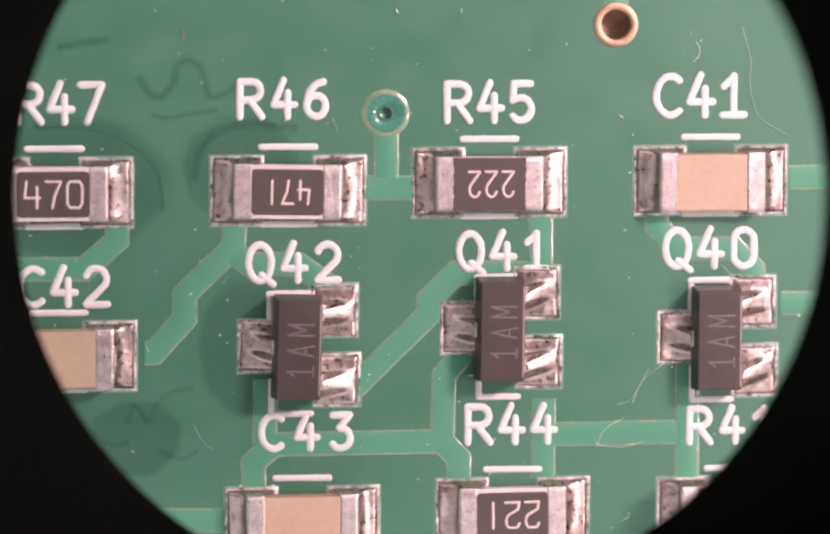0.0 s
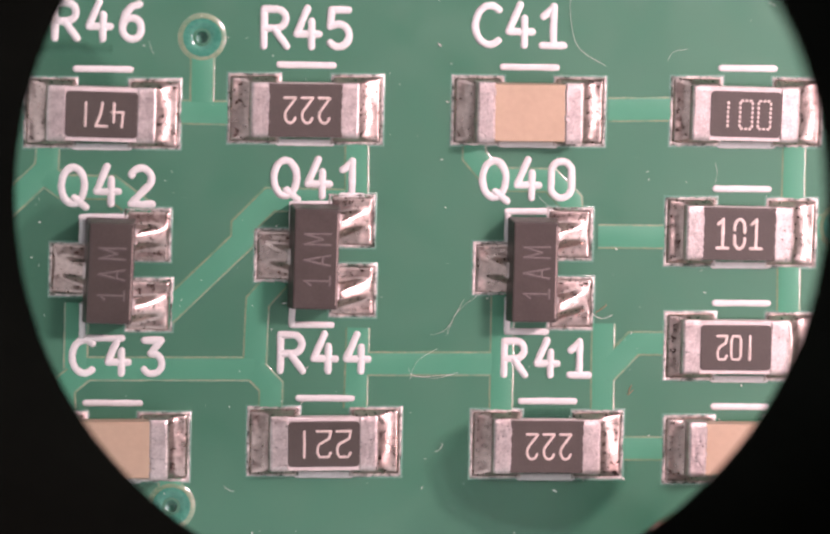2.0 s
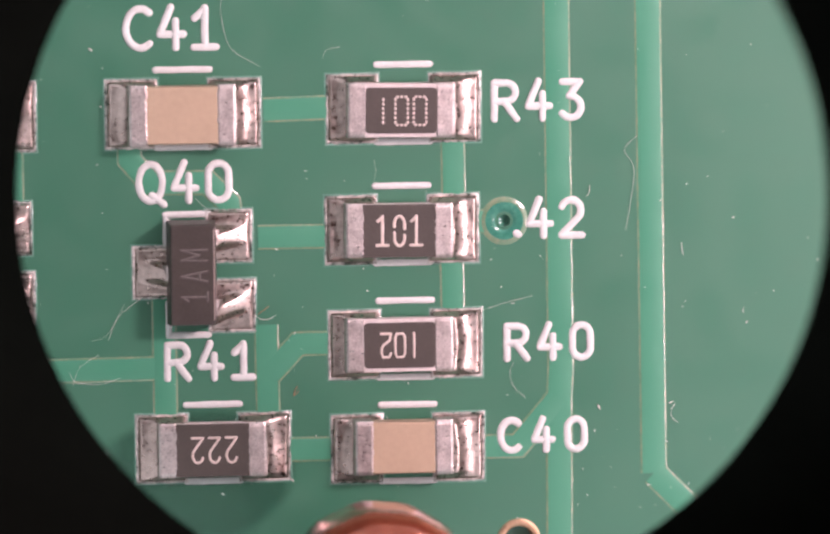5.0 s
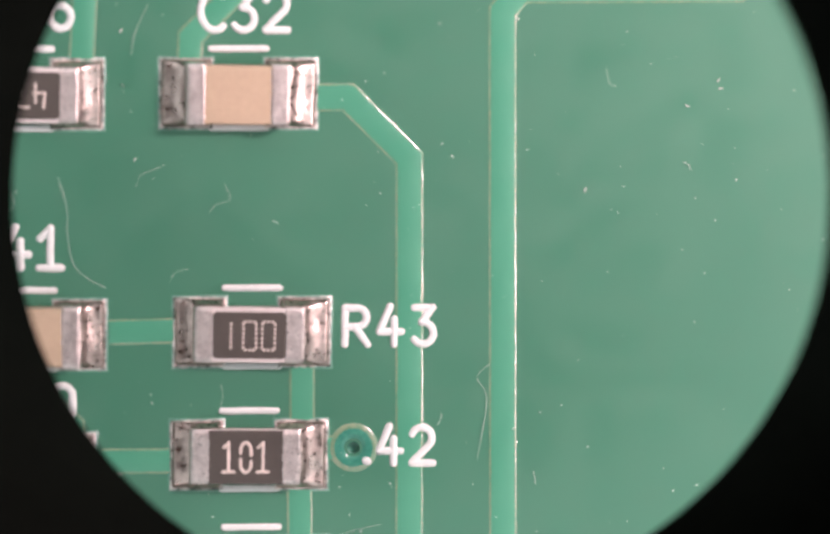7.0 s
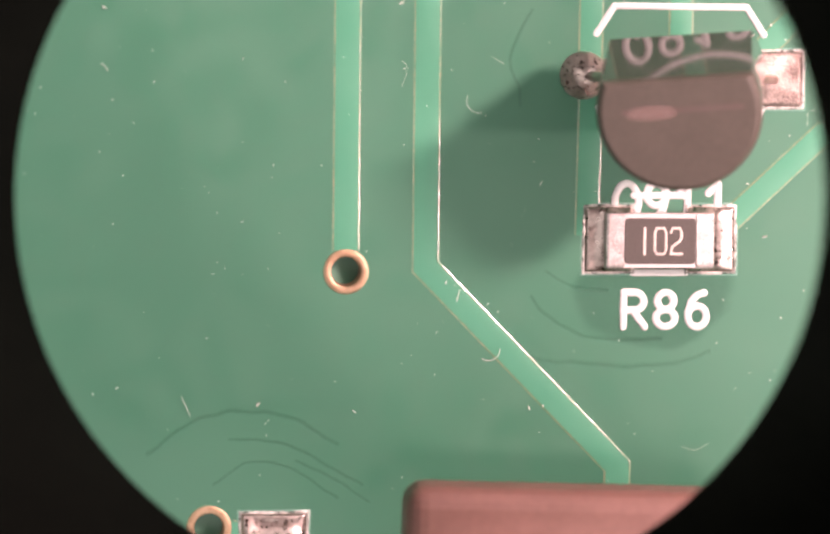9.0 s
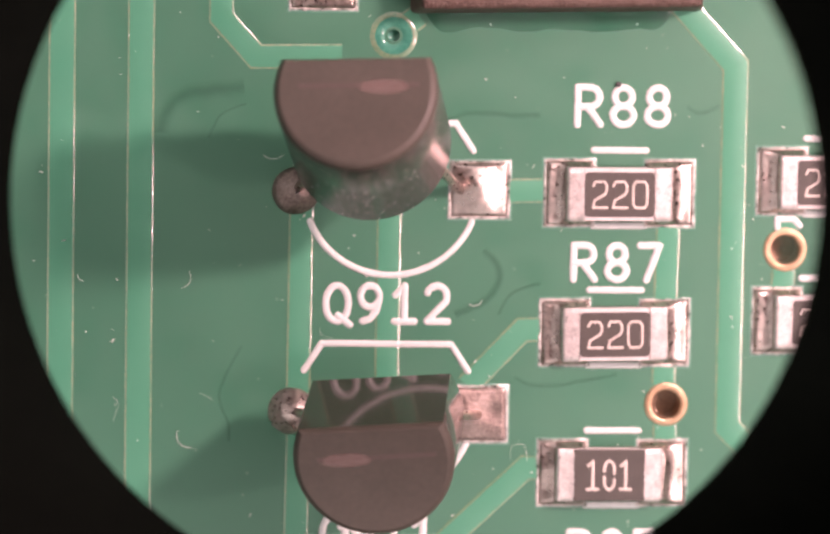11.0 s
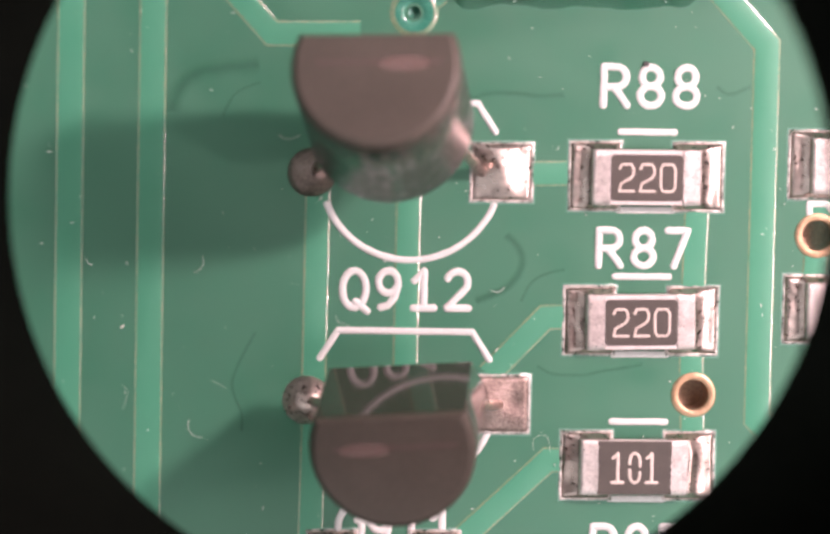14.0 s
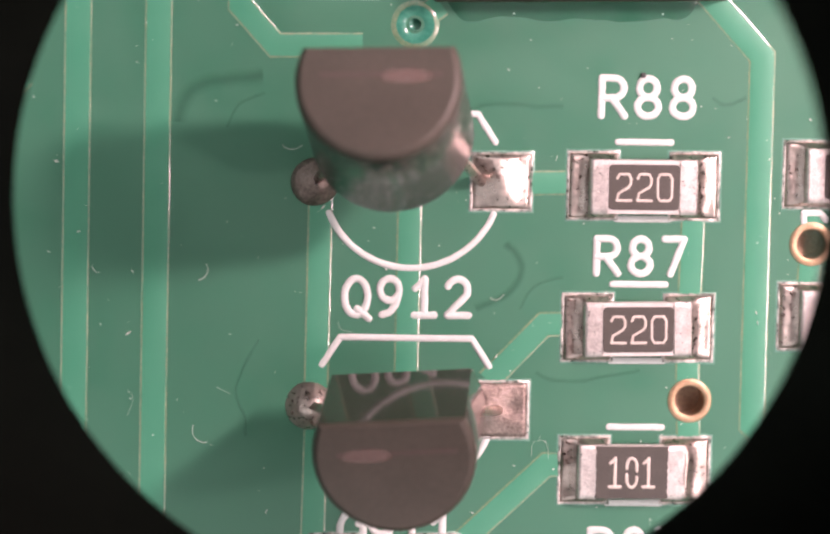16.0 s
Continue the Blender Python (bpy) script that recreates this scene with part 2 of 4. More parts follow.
    def lathe(self, x, y, prof, seg=36, mats=0):
        verts = [(x + r * math.cos(2 * math.pi * i / seg), y + r * math.sin(2 * math.pi * i / seg), z) for r, z in prof for i in range(seg)]
        faces, mi = [], []
        for j in range(len(prof) - 1):
            for i in range(seg):
                faces.append((j * seg + i, j * seg + (i + 1) % seg, (j + 1) * seg + (i + 1) % seg, (j + 1) * seg + i))
                mi.append(mats if isinstance(mats, int) else mats[j])
        return self.add(verts, faces, mi)

    def field(self, x0, x1, y0, y1, nx, ny, fn, mi=0):
        """A height field over a rectangle, closed by a skirt down to the board."""
        verts, faces = [], []
        for j in range(ny + 1):
            for i in range(nx + 1):
                x, y = x0 + (x1 - x0) * i / nx, y0 + (y1 - y0) * j / ny
                rim = i in (0, nx) or j in (0, ny)
                verts.append((x, y, 0.0 if rim else fn(x, y)))
        for j in range(ny):
            for i in range(nx):
                q = j * (nx + 1) + i
                faces.append((q, q + 1, q + nx + 2, q + nx + 1))
        return self.add(verts, faces, mi)

    def tube(self, pts, r, seg=10, mi=0):
        pts = [Vector(p) for p in pts]
        verts, up = [], Vector((0.3, 0.2, 1))
        for i, p in enumerate(pts):
            d = (pts[min(i + 1, len(pts) - 1)] - pts[max(i - 1, 0)]).normalized()
            side = d.cross(up)
            if side.length < 0.1:
                side = d.cross(Vector((1, 0, 0)))
            side.normalize()
            top = side.cross(d)
            up = top
            verts += [p + (side * math.cos(a) + top * math.sin(a)) * r for a in (2 * math.pi * k / seg for k in range(seg))]
        faces = [(i * seg + j, i * seg + (j + 1) % seg, (i + 1) * seg + (j + 1) % seg, (i + 1) * seg + j) for i in range(len(pts) - 1) for j in range(seg)]
        faces += [tuple(range(seg - 1, -1, -1)), tuple((len(pts) - 1) * seg + j for j in range(seg))]
        return self.add(verts, faces, mi)

    def mesh(self, name, mats):
        me = bpy.data.meshes.new(name)
        me.from_pydata([(x * MM, y * MM, z * MM) for x, y, z in self.v], [], self.f)
        for m in mats if isinstance(mats, (list, tuple)) else [mats]:
            me.materials.append(m)
        me.polygons.foreach_set("material_index", self.m)
        me.polygons.foreach_set("use_smooth", self.s)
        me.update()
        return me


def part(name, geo, mats, parent, label="", at=None):
    ob = new(name, geo if isinstance(geo, bpy.types.Mesh) else geo.mesh(name, mats))
    ob.parent = parent
    if at:
        ob.matrix_basis = pose(at[0] * MM, at[1] * MM, at[2] * MM, 0, 0, at[3] if len(at) > 3 else 0)
    return tagged(ob, label) if label else ob


def thing(name, x, y, z, turn, label, category, group=""):
    ob = new(name)
    ob.empty_display_size = MM
    ob.matrix_world = pose(x * MM, y * MM, z * MM, 0, 0, turn)
    return tagged(ob, label, category, group)


def arc(cx, cy, rx, ry, a0, a1, n=14):
    return [(cx + rx * math.cos(radians(a0 + (a1 - a0) * i / n)), cy + ry * math.sin(radians(a0 + (a1 - a0) * i / n))) for i in range(n + 1)]


# ---- stroke lettering: cap height 1, width about 0.6 ----
GLYPH = {}
GLYPH["R"] = [[(0, 0), (0, 1)], [(0, 1), (0.3, 1)] + arc(0.32, 0.74, 0.27, 0.26, 90, -90) + [(0, 0.48)], [(0.27, 0.48), (0.62, 0)]]
GLYPH["C"] = [arc(0.37, 0.5, 0.37, 0.5, 52, 308, 22)]
GLYPH["Q"] = [arc(0.32, 0.5, 0.32, 0.5, 0, 362, 26), [(0.36, 0.16), (0.68, -0.1)]]
GLYPH["A"] = [[(0, 0), (0.32, 1)], [(0.32, 1), (0.64, 0)], [(0.12, 0.3), (0.52, 0.3)]]
GLYPH["M"] = [[(0, 0), (0.02, 1)], [(0.02, 1), (0.34, 0.3)], [(0.34, 0.3), (0.66, 1)], [(0.66, 1), (0.68, 0)]]
GLYPH["0"] = [[(0.02, 0.3)] + arc(0.3, 0.7, 0.28, 0.3, 180, 0) + arc(0.3, 0.3, 0.28, 0.3, 0, -180)]
GLYPH["1"] = [[(0.06, 0.74), (0.32, 0.98)], [(0.32, 1), (0.32, 0)], [(0.04, 0), (0.6, 0)]]
GLYPH["2"] = [arc(0.29, 0.7, 0.28, 0.3, 160, -32, 14) + [(0.02, 0.02)], [(0.02, 0.0), (0.6, 0)]]
GLYPH["3"] = [[(0.04, 1), (0.54, 1)], [(0.54, 1), (0.26, 0.62)], [(0.24, 0.61)] + arc(0.28, 0.3, 0.29, 0.3, 80, -145, 14)]
GLYPH["4"] = [[(0.3, 1.03), (0.02, 0.36)], [(0.02, 0.34), (0.62, 0.34)], [(0.42, 0.68), (0.42, 0)]]
GLYPH["5"] = [[(0.54, 1), (0.08, 1)], [(0.08, 1), (0.05, 0.56)], [(0.05, 0.55)] + arc(0.28, 0.31, 0.29, 0.31, 110, -140, 14)]
GLYPH["6"] = [[(0.5, 0.99), (0.3, 0.93), (0.12, 0.72), (0.03, 0.4)] + arc(0.3, 0.3, 0.27, 0.3, 180, 540, 20)]
GLYPH["7"] = [[(0.02, 1), (0.58, 1)], [(0.58, 0.99), (0.2, 0)]]
GLYPH["8"] = [arc(0.3, 0.75, 0.24, 0.25, -90, 270, 18), arc(0.3, 0.25, 0.28, 0.25, 90, 450, 18)]
GLYPH["9"] = [arc(0.3, 0.7, 0.27, 0.3, 0, 360, 20) + [(0.56, 0.6), (0.48, 0.28), (0.3, 0.07), (0.1, 0.01)]]


def letters(geo, word, x, y, high, advance, w, z, wide=1.0, thick=0.02, seed=0, drop=0.0):
    """Lays a word of strokes with its lower left corner at x, y."""
    for k, ch in enumerate(word):
        for j, line in enumerate(GLYPH[ch]):
            pts = [(x + k * advance + px * high * wide, y + py * high) for px, py in line]
            geo.stroke(pts, w, z + 0.0008 * j, thick, 0.1, seed * 97 + k * 7 + j, 0, drop)
    return geo

# ---- bench and board ----
bench = Geo().box((20, 0, -11.6), (560, 560, 20), 1.0)
tagged(new("bench", bench.mesh("bench", BENCH)), "dark matt workbench under the circuit board", "bench", kind="structure")

# unseen walls, added to darken what the solder reflects near the horizon
for name, cx, cy, sx, sy in (("wall_east", 305, 0, 10, 580), ("wall_west", -265, 0, 10, 580), ("wall_north", 20, 285, 560, 10), ("wall_south", 20, -285, 560, 10)):
    wall = Geo().box((cx, cy, 65), (sx, sy, 173), 1.0, 1)
    tagged(new(name, wall.mesh(name, WALL)), "unseen grey wall added to darken low reflections", "wall", kind="structure")

board = thing("circuit_board", 0, 0, 0, 0, "green circuit board with white lettering and soldered parts", "circuit board")
HOLES = [(5.5, 6.58), (32.3, 1.33), (49.13, 6.85), (52.39, 11.19), (28.66, -5.64), (17.2, -9.57)]
VIAS = [(-0.77, 4.2), (16.85, -0.75), (-1.4, -8.57), (41.37, 17.05)]


def laminate():
    bm = bmesh.new()
    loops = [[(-24, -26), (68, -26), (68, 32), (-24, 32)]]
    loops += [arc(x, y, 0.40, 0.40, 0, 348.75, 31) for x, y in HOLES] + [arc(x, y, 0.17, 0.17, 0, 337.5, 15) for x, y in VIAS]
    rims = []
    for loop in loops:
        vs = [bm.verts.new((x, y, 0)) for x, y in loop]
        rims += [bm.edges.new((vs[i], vs[(i + 1) % len(vs)])) for i in range(len(vs))]
    bmesh.ops.triangle_fill(bm, edges=rims, use_beauty=True, use_dissolve=False)
    for f in bm.faces:
        if f.normal.z < 0:
            f.normal_flip()
    out = bmesh.ops.extrude_face_region(bm, geom=bm.faces[:])
    for v in out["geom"]:
        if isinstance(v, bmesh.types.BMVert):
            v.co.z = -1.6
    return Geo().bm(bm)


part("laminate", laminate(), MASK, board)

for x, y in HOLES:
    ring = Geo().lathe(x, y, [(0.63, 0.0), (0.60, 0.03), (0.565, 0.045), (0.435, 0.05), (0.405, 0.03), (0.39, -0.1), (0.39, -1.59)], 40, [1, 0, 0, 0, 0, 2])
    part("plated_hole", ring, [COPPER, RIM, BARREL], board, "bare copper ring round an open hole")
for x, y in (HOLES[1], HOLES[4], HOLES[5]):
    part("plug", Geo().lathe(x, y, [(0.389, -0.5), (0.3, -0.52), (0.01, -0.55)], 30), MASK, board, "green resin filling the hole")
for x, y in (HOLES[0], HOLES[2], HOLES[3]):
    part("plug", Geo().lathe(x, y, [(0.389, -0.75), (0.3, -0.78), (0.01, -0.8)], 30), BARREL, board, "brown resin deep in the hole")
for x, y in VIAS:
    ring = Geo().lathe(x, y, [(0.66, 0.0), (0.60, 0.03), (0.52, 0.044), (0.38, 0.042), (0.26, 0.01), (0.19, -0.05), (0.165, -0.2), (0.165, -1.59)], 40, [1, 1, 0, 0, 0, 0, 2])
    via = part("covered_via", ring, [TEAL, RIM, BARREL], board, "small via covered by green mask")
    part("plug", Geo().lathe(x, y, [(0.166, -0.16), (0.1, -0.2), (0.005, -0.21)], 20), TEAL, via)


def track(line, w=0.62):
    """A copper track under the mask: flat top, sloping shoulders."""
    track.count += 1
    e, h = 0.0003 * (track.count % 10), w / 2
    prof = [(-h - 0.030, 0.0), (-h - 0.012, 0.007), (-h + 0.006, 0.0135), (-h + 0.022, 0.0150), (-h + 0.034, 0.0165 + e), (0, 0.0168 + e)]
    prof += [(-o, z) for o, z in reversed(prof[:-1])]
    geo = Geo().sweep(line, prof, [1, 1, 1, 0, 0, 0, 0, 1, 1, 1], 0.006, track.count)
    return part("track", geo, [TRACE, RIM], board)


track.count = 0
track([(49.05, 7.89), (49.06, 7.4)])
track([(49.11, 6.3), (49.13, 5.75)])
track([(52.44, 12.33), (52.4, 11.76)])
track([(52.37, 10.63), (52.33, 9.87)])
track([(-8.05, 1.23), (-8.05, 0.81), (-8.94, 0.03), (-10.75, 0.03)])
track([(-7.32, -2.27), (-7.06, -2.27), (-6.22, -1.34), (-6.23, -0.69), (-4.9, 0.6), (-4.87, 1.23)])
track([(-4.9, 0.43), (-4.45, 0.12), (-3.15, 0.11), (-2.15, -0.61)])
track([(-0.75, 3.68), (-0.75, 2.18)])
track([(-1.42, 2.18), (0.2, 2.16)])
track([(3.47, 1.38), (3.49, -0.19), (1.14, -0.17), (0.42, -0.9), (0.42, -1.29), (-1.75, -3.42)])
track([(1.41, -2.31), (0.85, -2.96), (0.8, -4.79)])
track([(0.8, -4.79), (-3.79, -4.82), (-4.38, -5.33), (-4.34, -6)])
track([(0.8, -4.79), (1.26, -5.26), (1.25, -5.9)])
track([(-4.04, -3.02), (-4.05, -4.82)])
track([(3.6, -3.64), (3.57, -5.85)])
track([(3.59, -4.63), (7.52, -4.6)])
track([(6.67, 1.45), (6.67, 1.09), (7.22, 0.45), (8.78, 0.44), (9.34, -0.13), (9.4, -0.59)])
track([(10.31, 2.38), (12.06, 2.42)])
track([(10.12, -1.08), (11.96, -1.08)])
track([(10.32, -3.47), (10.35, -6.01)])
track([(10.34, -4.91), (11.18, -4.01), (12, -4.01)])
track([(10.89, -6.91), (12.05, -6.91)])
track([(15.46, 1.48), (15.47, -0.03)])
track([(15.41, -1.84), (15.43, -3.16)])
track([(16.02, -0.76), (16.35, -0.76)])
track([(16.3, -6.95), (17.19, -6.95), (18.34, -5.59)])
track([(-1.46, -7.68), (-1.43, -8.05)])
track([(41.75, 17.37), (42.06, 17.61)])
track([(44.6, 12.78), (45.57, 12.8)])
track([(43.56, 7.35), (45.07, 8.92), (45.57, 8.93)])
track([(49.1, 11.8), (49.06, 9.77)])
track([(36.62, 18.1), (36.62, 17.51), (37.59, 16.44), (39.95, 16.47)])
track([(18.34, -5.59), (18.31, -14)], 0.68)
track([(18.34, -5.61), (18.38, -4.82), (18.3, 7.01), (16.65, 8.65), (15.55, 8.64)], 0.68)
track([(20.95, -7.79), (20.76, 10.94), (21.24, 11.52), (27.07, 11.56), (30.81, 15.55)], 0.68)
track([(20.95, -7.64), (20.95, -7.79), (27, -13.9)], 0.68)
track([(21.24, 11.52), (18.2, 14.6)])
track([(12.42, 9.32), (12.45, 10.24), (13.95, 11.76)])
track([(9.56, 9.31), (9.78, 14)])
track([(32.29, 1.9), (32.27, 26)], 0.68)
track([(34.43, 26), (34.45, 1.46), (39.76, -3.99), (39.74, -8)], 0.68)
track([(38.89, 12.67), (38.86, 6.64)])
track([(38.89, 6.43), (38.83, 2.32)])
track([(41.32, 12.66), (41.31, 6.75)])
track([(45.6, 5.05), (45.22, 5.06), (42.7, 2.69)])
track([(47.6, 19.9), (50.89, 16.31), (50.88, 6.2), (53.2, 3.9)], 0.68)
track([(7.54, -2.58), (7.56, -6.2)])
track([(-2.15, -9.83), (11.53, -9.71)], 0.68)
track([(5.51, 7.12), (5.48, 14)])
track([(29.2, -5.72), (30.16, -6.12)])
track([(-5.03, -6.91), (-10, -6.8)])


def words(word, x0, y0, x1, y1):
    """White lettering that fills the box from x0, y0 (lower left) to x1, y1."""
    words.count += 1
    high, n = y1 - y0 - 0.2, len(word)
    glyph = 0.62 * high
    adv = (x1 - x0 - 0.2 - glyph) / (n - 1) if n > 1 else 0
    geo = letters(Geo(), word, x0 + 0.1, y0 + 0.1, high, adv, 0.20, 0.021, 1.0, 0.005, words.count, 0.019)
    return part("lettering", geo, INK, board, "white lettering " + word)


words.count = 0
words("R47", -10.8075, 3.915, -8.3225, 5.115)
words("R46", -4.83, 4.03, -2.26, 5.18)
words("R45", 0.79, 3.89, 3.35, 5.09)
words("C41", 6.52, 4.01, 9.17, 5.27)
words("Q42", -4.6, -0.43, -1.93, 0.75)
words("Q41", 1.1325, -0.16, 3.7475, 1.01)
words("Q40", 6.81, -0.14, 9.49, 1.06)
words("C43", -4.2475, -5.04, -1.5725, -3.93)
words("R44", 1.4, -4.93, 3.99, -3.75)
words("C42", -10.7825, -1.04, -8.1975, 0.15)
words("R41", 7.5175, -4.995, 10.0625, -3.875)
words("R43", 16.5025, 1.935, 19.1275, 3.115)
words("R40", 16.8025, -4.64, 19.3375, -3.55)
words("C40", 16.61, -7.17, 19.15, -6.14)
words("C32", 12.6225, 10.33, 15.1475, 11.53)
words("R36", 7.065, 10.37, 9.445, 11.57)
words("R86", 39.76, -0.275, 42.28, 0.865)
words("Q911", 39.485, 2.625, 42.795, 3.825)
words("Q912", 39.4875, 9.045, 43.1025, 10.235)
words("R88", 46.3975, 14.54, 49.1625, 15.77)
words("R87", 46.365, 10.235, 49.005, 11.385)
words("R85", 46.385, 2.185, 48.995, 3.355)
words("42", 17.4225, -1.28, 19.1075, -0.11)


def bar(*line):
    bar.count += 1
    return part("silkscreen_line", Geo().stroke(line, 0.18, 0.021 + 0.0008 * (bar.count % 4), 0.005, 0.09, bar.count, 0, 0.019), INK, board)


bar.count = 0
part("silkscreen_dot", Geo().stroke([(17.18, -1.1), (17.24, -1.13)], 0.2, 0.05, 0.02, 0.1, 5), INK, board)
for cx, cy in ((2.45, -1.93), (8.33, -2.07), (-3.22, -2.34)):
    bar((cx - 0.70, cy + 0.62), (cx - 0.70, cy + 1.62))
    bar((cx - 0.72, cy + 1.64), (cx + 0.46, cy + 1.66))
    bar((cx - 0.66, cy - 0.75), (cx - 0.66, cy - 1.62))
    bar((cx - 0.66, cy - 1.64), (cx + 0.42, cy - 1.64))
for cx, cy in ((41.37, 12.81), (41.33, 6.68)):
    bar(*arc(cx, cy, 2.42, 2.38, 202, 338, 30))
    bar((cx - 2.32, cy + 1.1), (cx - 1.84, cy + 1.84))
    bar((cx - 1.84, cy + 1.85), (cx + 1.76, cy + 1.83))
    bar((cx + 1.76, cy + 1.83), (cx + 2.25, cy + 1.08))


# ---- edges of the mask round the pads ----
def opening(x0, y0, x1, y1):
    opening.count += 1

    def loop(e):
        return [(x0 - e, y0 - e), (x1 + e, y0 - e), (x1 + e, y1 + e), (x0 - e, y1 + e), (x0 - e, y0 - e - 0.03)]

    strip = Geo().sweep(loop(0.025), [(-0.05, 0.002), (-0.025, 0.028), (0.022, 0.030), (0.038, 0.002)], 0, 0.022, opening.count)
    part("pad_rim", strip, PADRIM, board, "bright tinned rim of a pad")
    geo = Geo().sweep(loop(0.075), [(-0.026, 0.0), (-0.014, 0.012), (0.0, 0.018), (0.014, 0.012), (0.026, 0.0)])
    return part("mask_edge", geo, TEALEDGE, board)


opening.count = 0


# ---- chip parts ----
bar((52.16, 11.79), (52.16, 12.04))
bar((52.16, 12.05), (52.61, 12.05), (52.78, 11.87))


def rim(x, y, x0, x1, y0, y1, w=0.11):
    """Rounds a solder surface down to the edge of its pad."""
    e = min(1.0, min(x - x0, x1 - x, y - y0, y1 - y) / w)
    return math.sqrt(max(0.0, 1 - (1 - e) ** 2))


def lump(seed, a, b, inner=1.30, half=0.74, top=0.36, reach=0.75):
    """Solder running from a part's end out to the edge of its pad."""
    def fn(x, y):
        u = max(0.0, abs(x) - inner) / reach
        v = max(0.0, abs(y) - half) / 0.12
        z = 0.11 + top * max(0.0, 1 - u) ** 2.7 * (1 - 0.4 * (y / 0.89) ** 2)
        if v > 0:
            z = 0.11 + (z - 0.11) * 0.35 * max(0.0, 1 - v)
        z += 0.06 * noise.noise((x * 1.3 + seed, y * 1.3, seed * 1.7)) + 0.006 * noise.noise((x * 4.5 + seed, y * 4.5, seed)) + 0.0025 * noise.noise((x * 11 + seed, y * 11, seed)) + 0.025 * max(0.0, noise.noise((x * 2.4 + seed, y * 2.4, 7.7)))
        if abs(x) < 1.5 and abs(y) < half:
            z = min(z, 0.36)
        return max(0.015, z) * rim(x, y, a, b, -0.89, 0.89)
    return fn


def solder_ends(owner, seed, top, x, y, turn=0, inner=1.30, half=0.74):
    for side in (-1, 1):
        a, b = (0.74, 2.05) if side > 0 else (-2.05, -0.74)
        if turn:
            opening(x - 0.89, y + a, x + 0.89, y + b)
        else:
            opening(x + a, y - 0.89, x + b, y + 0.89)
        part("solder_joint", Geo().field(a, b, -0.89, 0.89, 28, 34, lump(seed + side * 3.3, a, b, inner, half, top=top, reach=2.05 - inner)), SOLDER, owner, "shiny uneven solder fillet")


def silk_pair(x, y, turn=0, low=True):
    for dy in (1.19, -0.91) if low else (1.19,):
        a, b = (-0.73, dy), (0.73, dy)
        if turn:
            a, b = (-a[1], a[0]), (-b[1], b[0])
        bar((x + a[0], y + a[1]), (x + b[0], y + b[1]))


def plate(w, d, r, z0, z1, edge=0.02):
    """A flat slab with rounded corners and a softened upper edge."""
    rows, n = [], 24
    for grow, z in ((0, z0), (0, z1 - edge), (-0.3 * edge, z1 - 0.3 * edge), (-edge, z1)):
        for sx, sy, a0 in ((1, 1, 0), (-1, 1, 90), (-1, -1, 180), (1, -1, 270)):
            rows += [(px, py, z) for px, py in arc(sx * (w / 2 - r), sy * (d / 2 - r), r + grow, r + grow, a0, a0 + 90, 5)]
    faces = [(j * n + i, j * n + (i + 1) % n, (j + 1) * n + (i + 1) % n, (j + 1) * n + i) for j in range(3) for i in range(n)]
    return Geo().add(rows, faces + [tuple(3 * n + i for i in range(n))], 0, False)


def cap(side, x0, x1, half, low, top, ragged, seed):
    """A tinned end: rounded outside, with an uneven inner edge on top."""
    rng, rows, n = random.Random(seed), [], 22
    for k in range(n + 1):
        y = half * (2 * k / n - 1)
        e = 0.045 if k in (0, n) else 0.012 if k in (1, n - 1) else 0.0
        inner = x0 + ragged * rng.uniform(-1, 1)
        prof = [(x0, low), (inner - 0.02, top - 0.03 - e), (inner + 0.03, top - e), (x1 - 0.09, top - 0.006 - e), (x1 - 0.03, top - 0.035 - e), (x1, top - 0.09 - e), (x1, low)]
        rows += [(side * px, y, pz) for px, pz in prof]
    m = 7
    faces = [(k * m + j, k * m + j + 1, (k + 1) * m + j + 1, (k + 1) * m + j) for k in range(n) for j in range(m - 1)]
    faces += [tuple(range(m)), tuple(n * m + j for j in range(m))]
    return Geo().add(rows, faces, 0, False)


# open-cornered numerals printed on the chips: width and height 1, about the middle
STENCIL = {}
STENCIL["0"] = [[(0.46, 0.0), (0.46, 0.34), (0.3, 0.5), (-0.3, 0.5), (-0.46, 0.34), (-0.46, -0.34), (-0.3, -0.5), (0.3, -0.5), (0.46, -0.34), (0.46, 0.02)]]
STENCIL["1"] = [[(0.0, -0.5), (0.0, 0.5)]]
STENCIL["2"] = [[(-0.44, 0.34), (-0.3, 0.5), (0.3, 0.5), (0.44, 0.34), (0.44, 0.14), (0.3, 0.0), (-0.34, -0.22), (-0.44, -0.48)], [(-0.44, -0.5), (0.48, -0.5)]]
STENCIL["4"] = [[(-0.36, 0.5), (-0.46, -0.12)], [(-0.46, -0.12), (0.46, -0.12)], [(0.3, 0.3), (0.3, -0.5)]]
STENCIL["7"] = [[(-0.46, 0.5), (0.46, 0.5)], [(0.46, 0.48), (0.1, 0.0), (-0.06, -0.5)]]


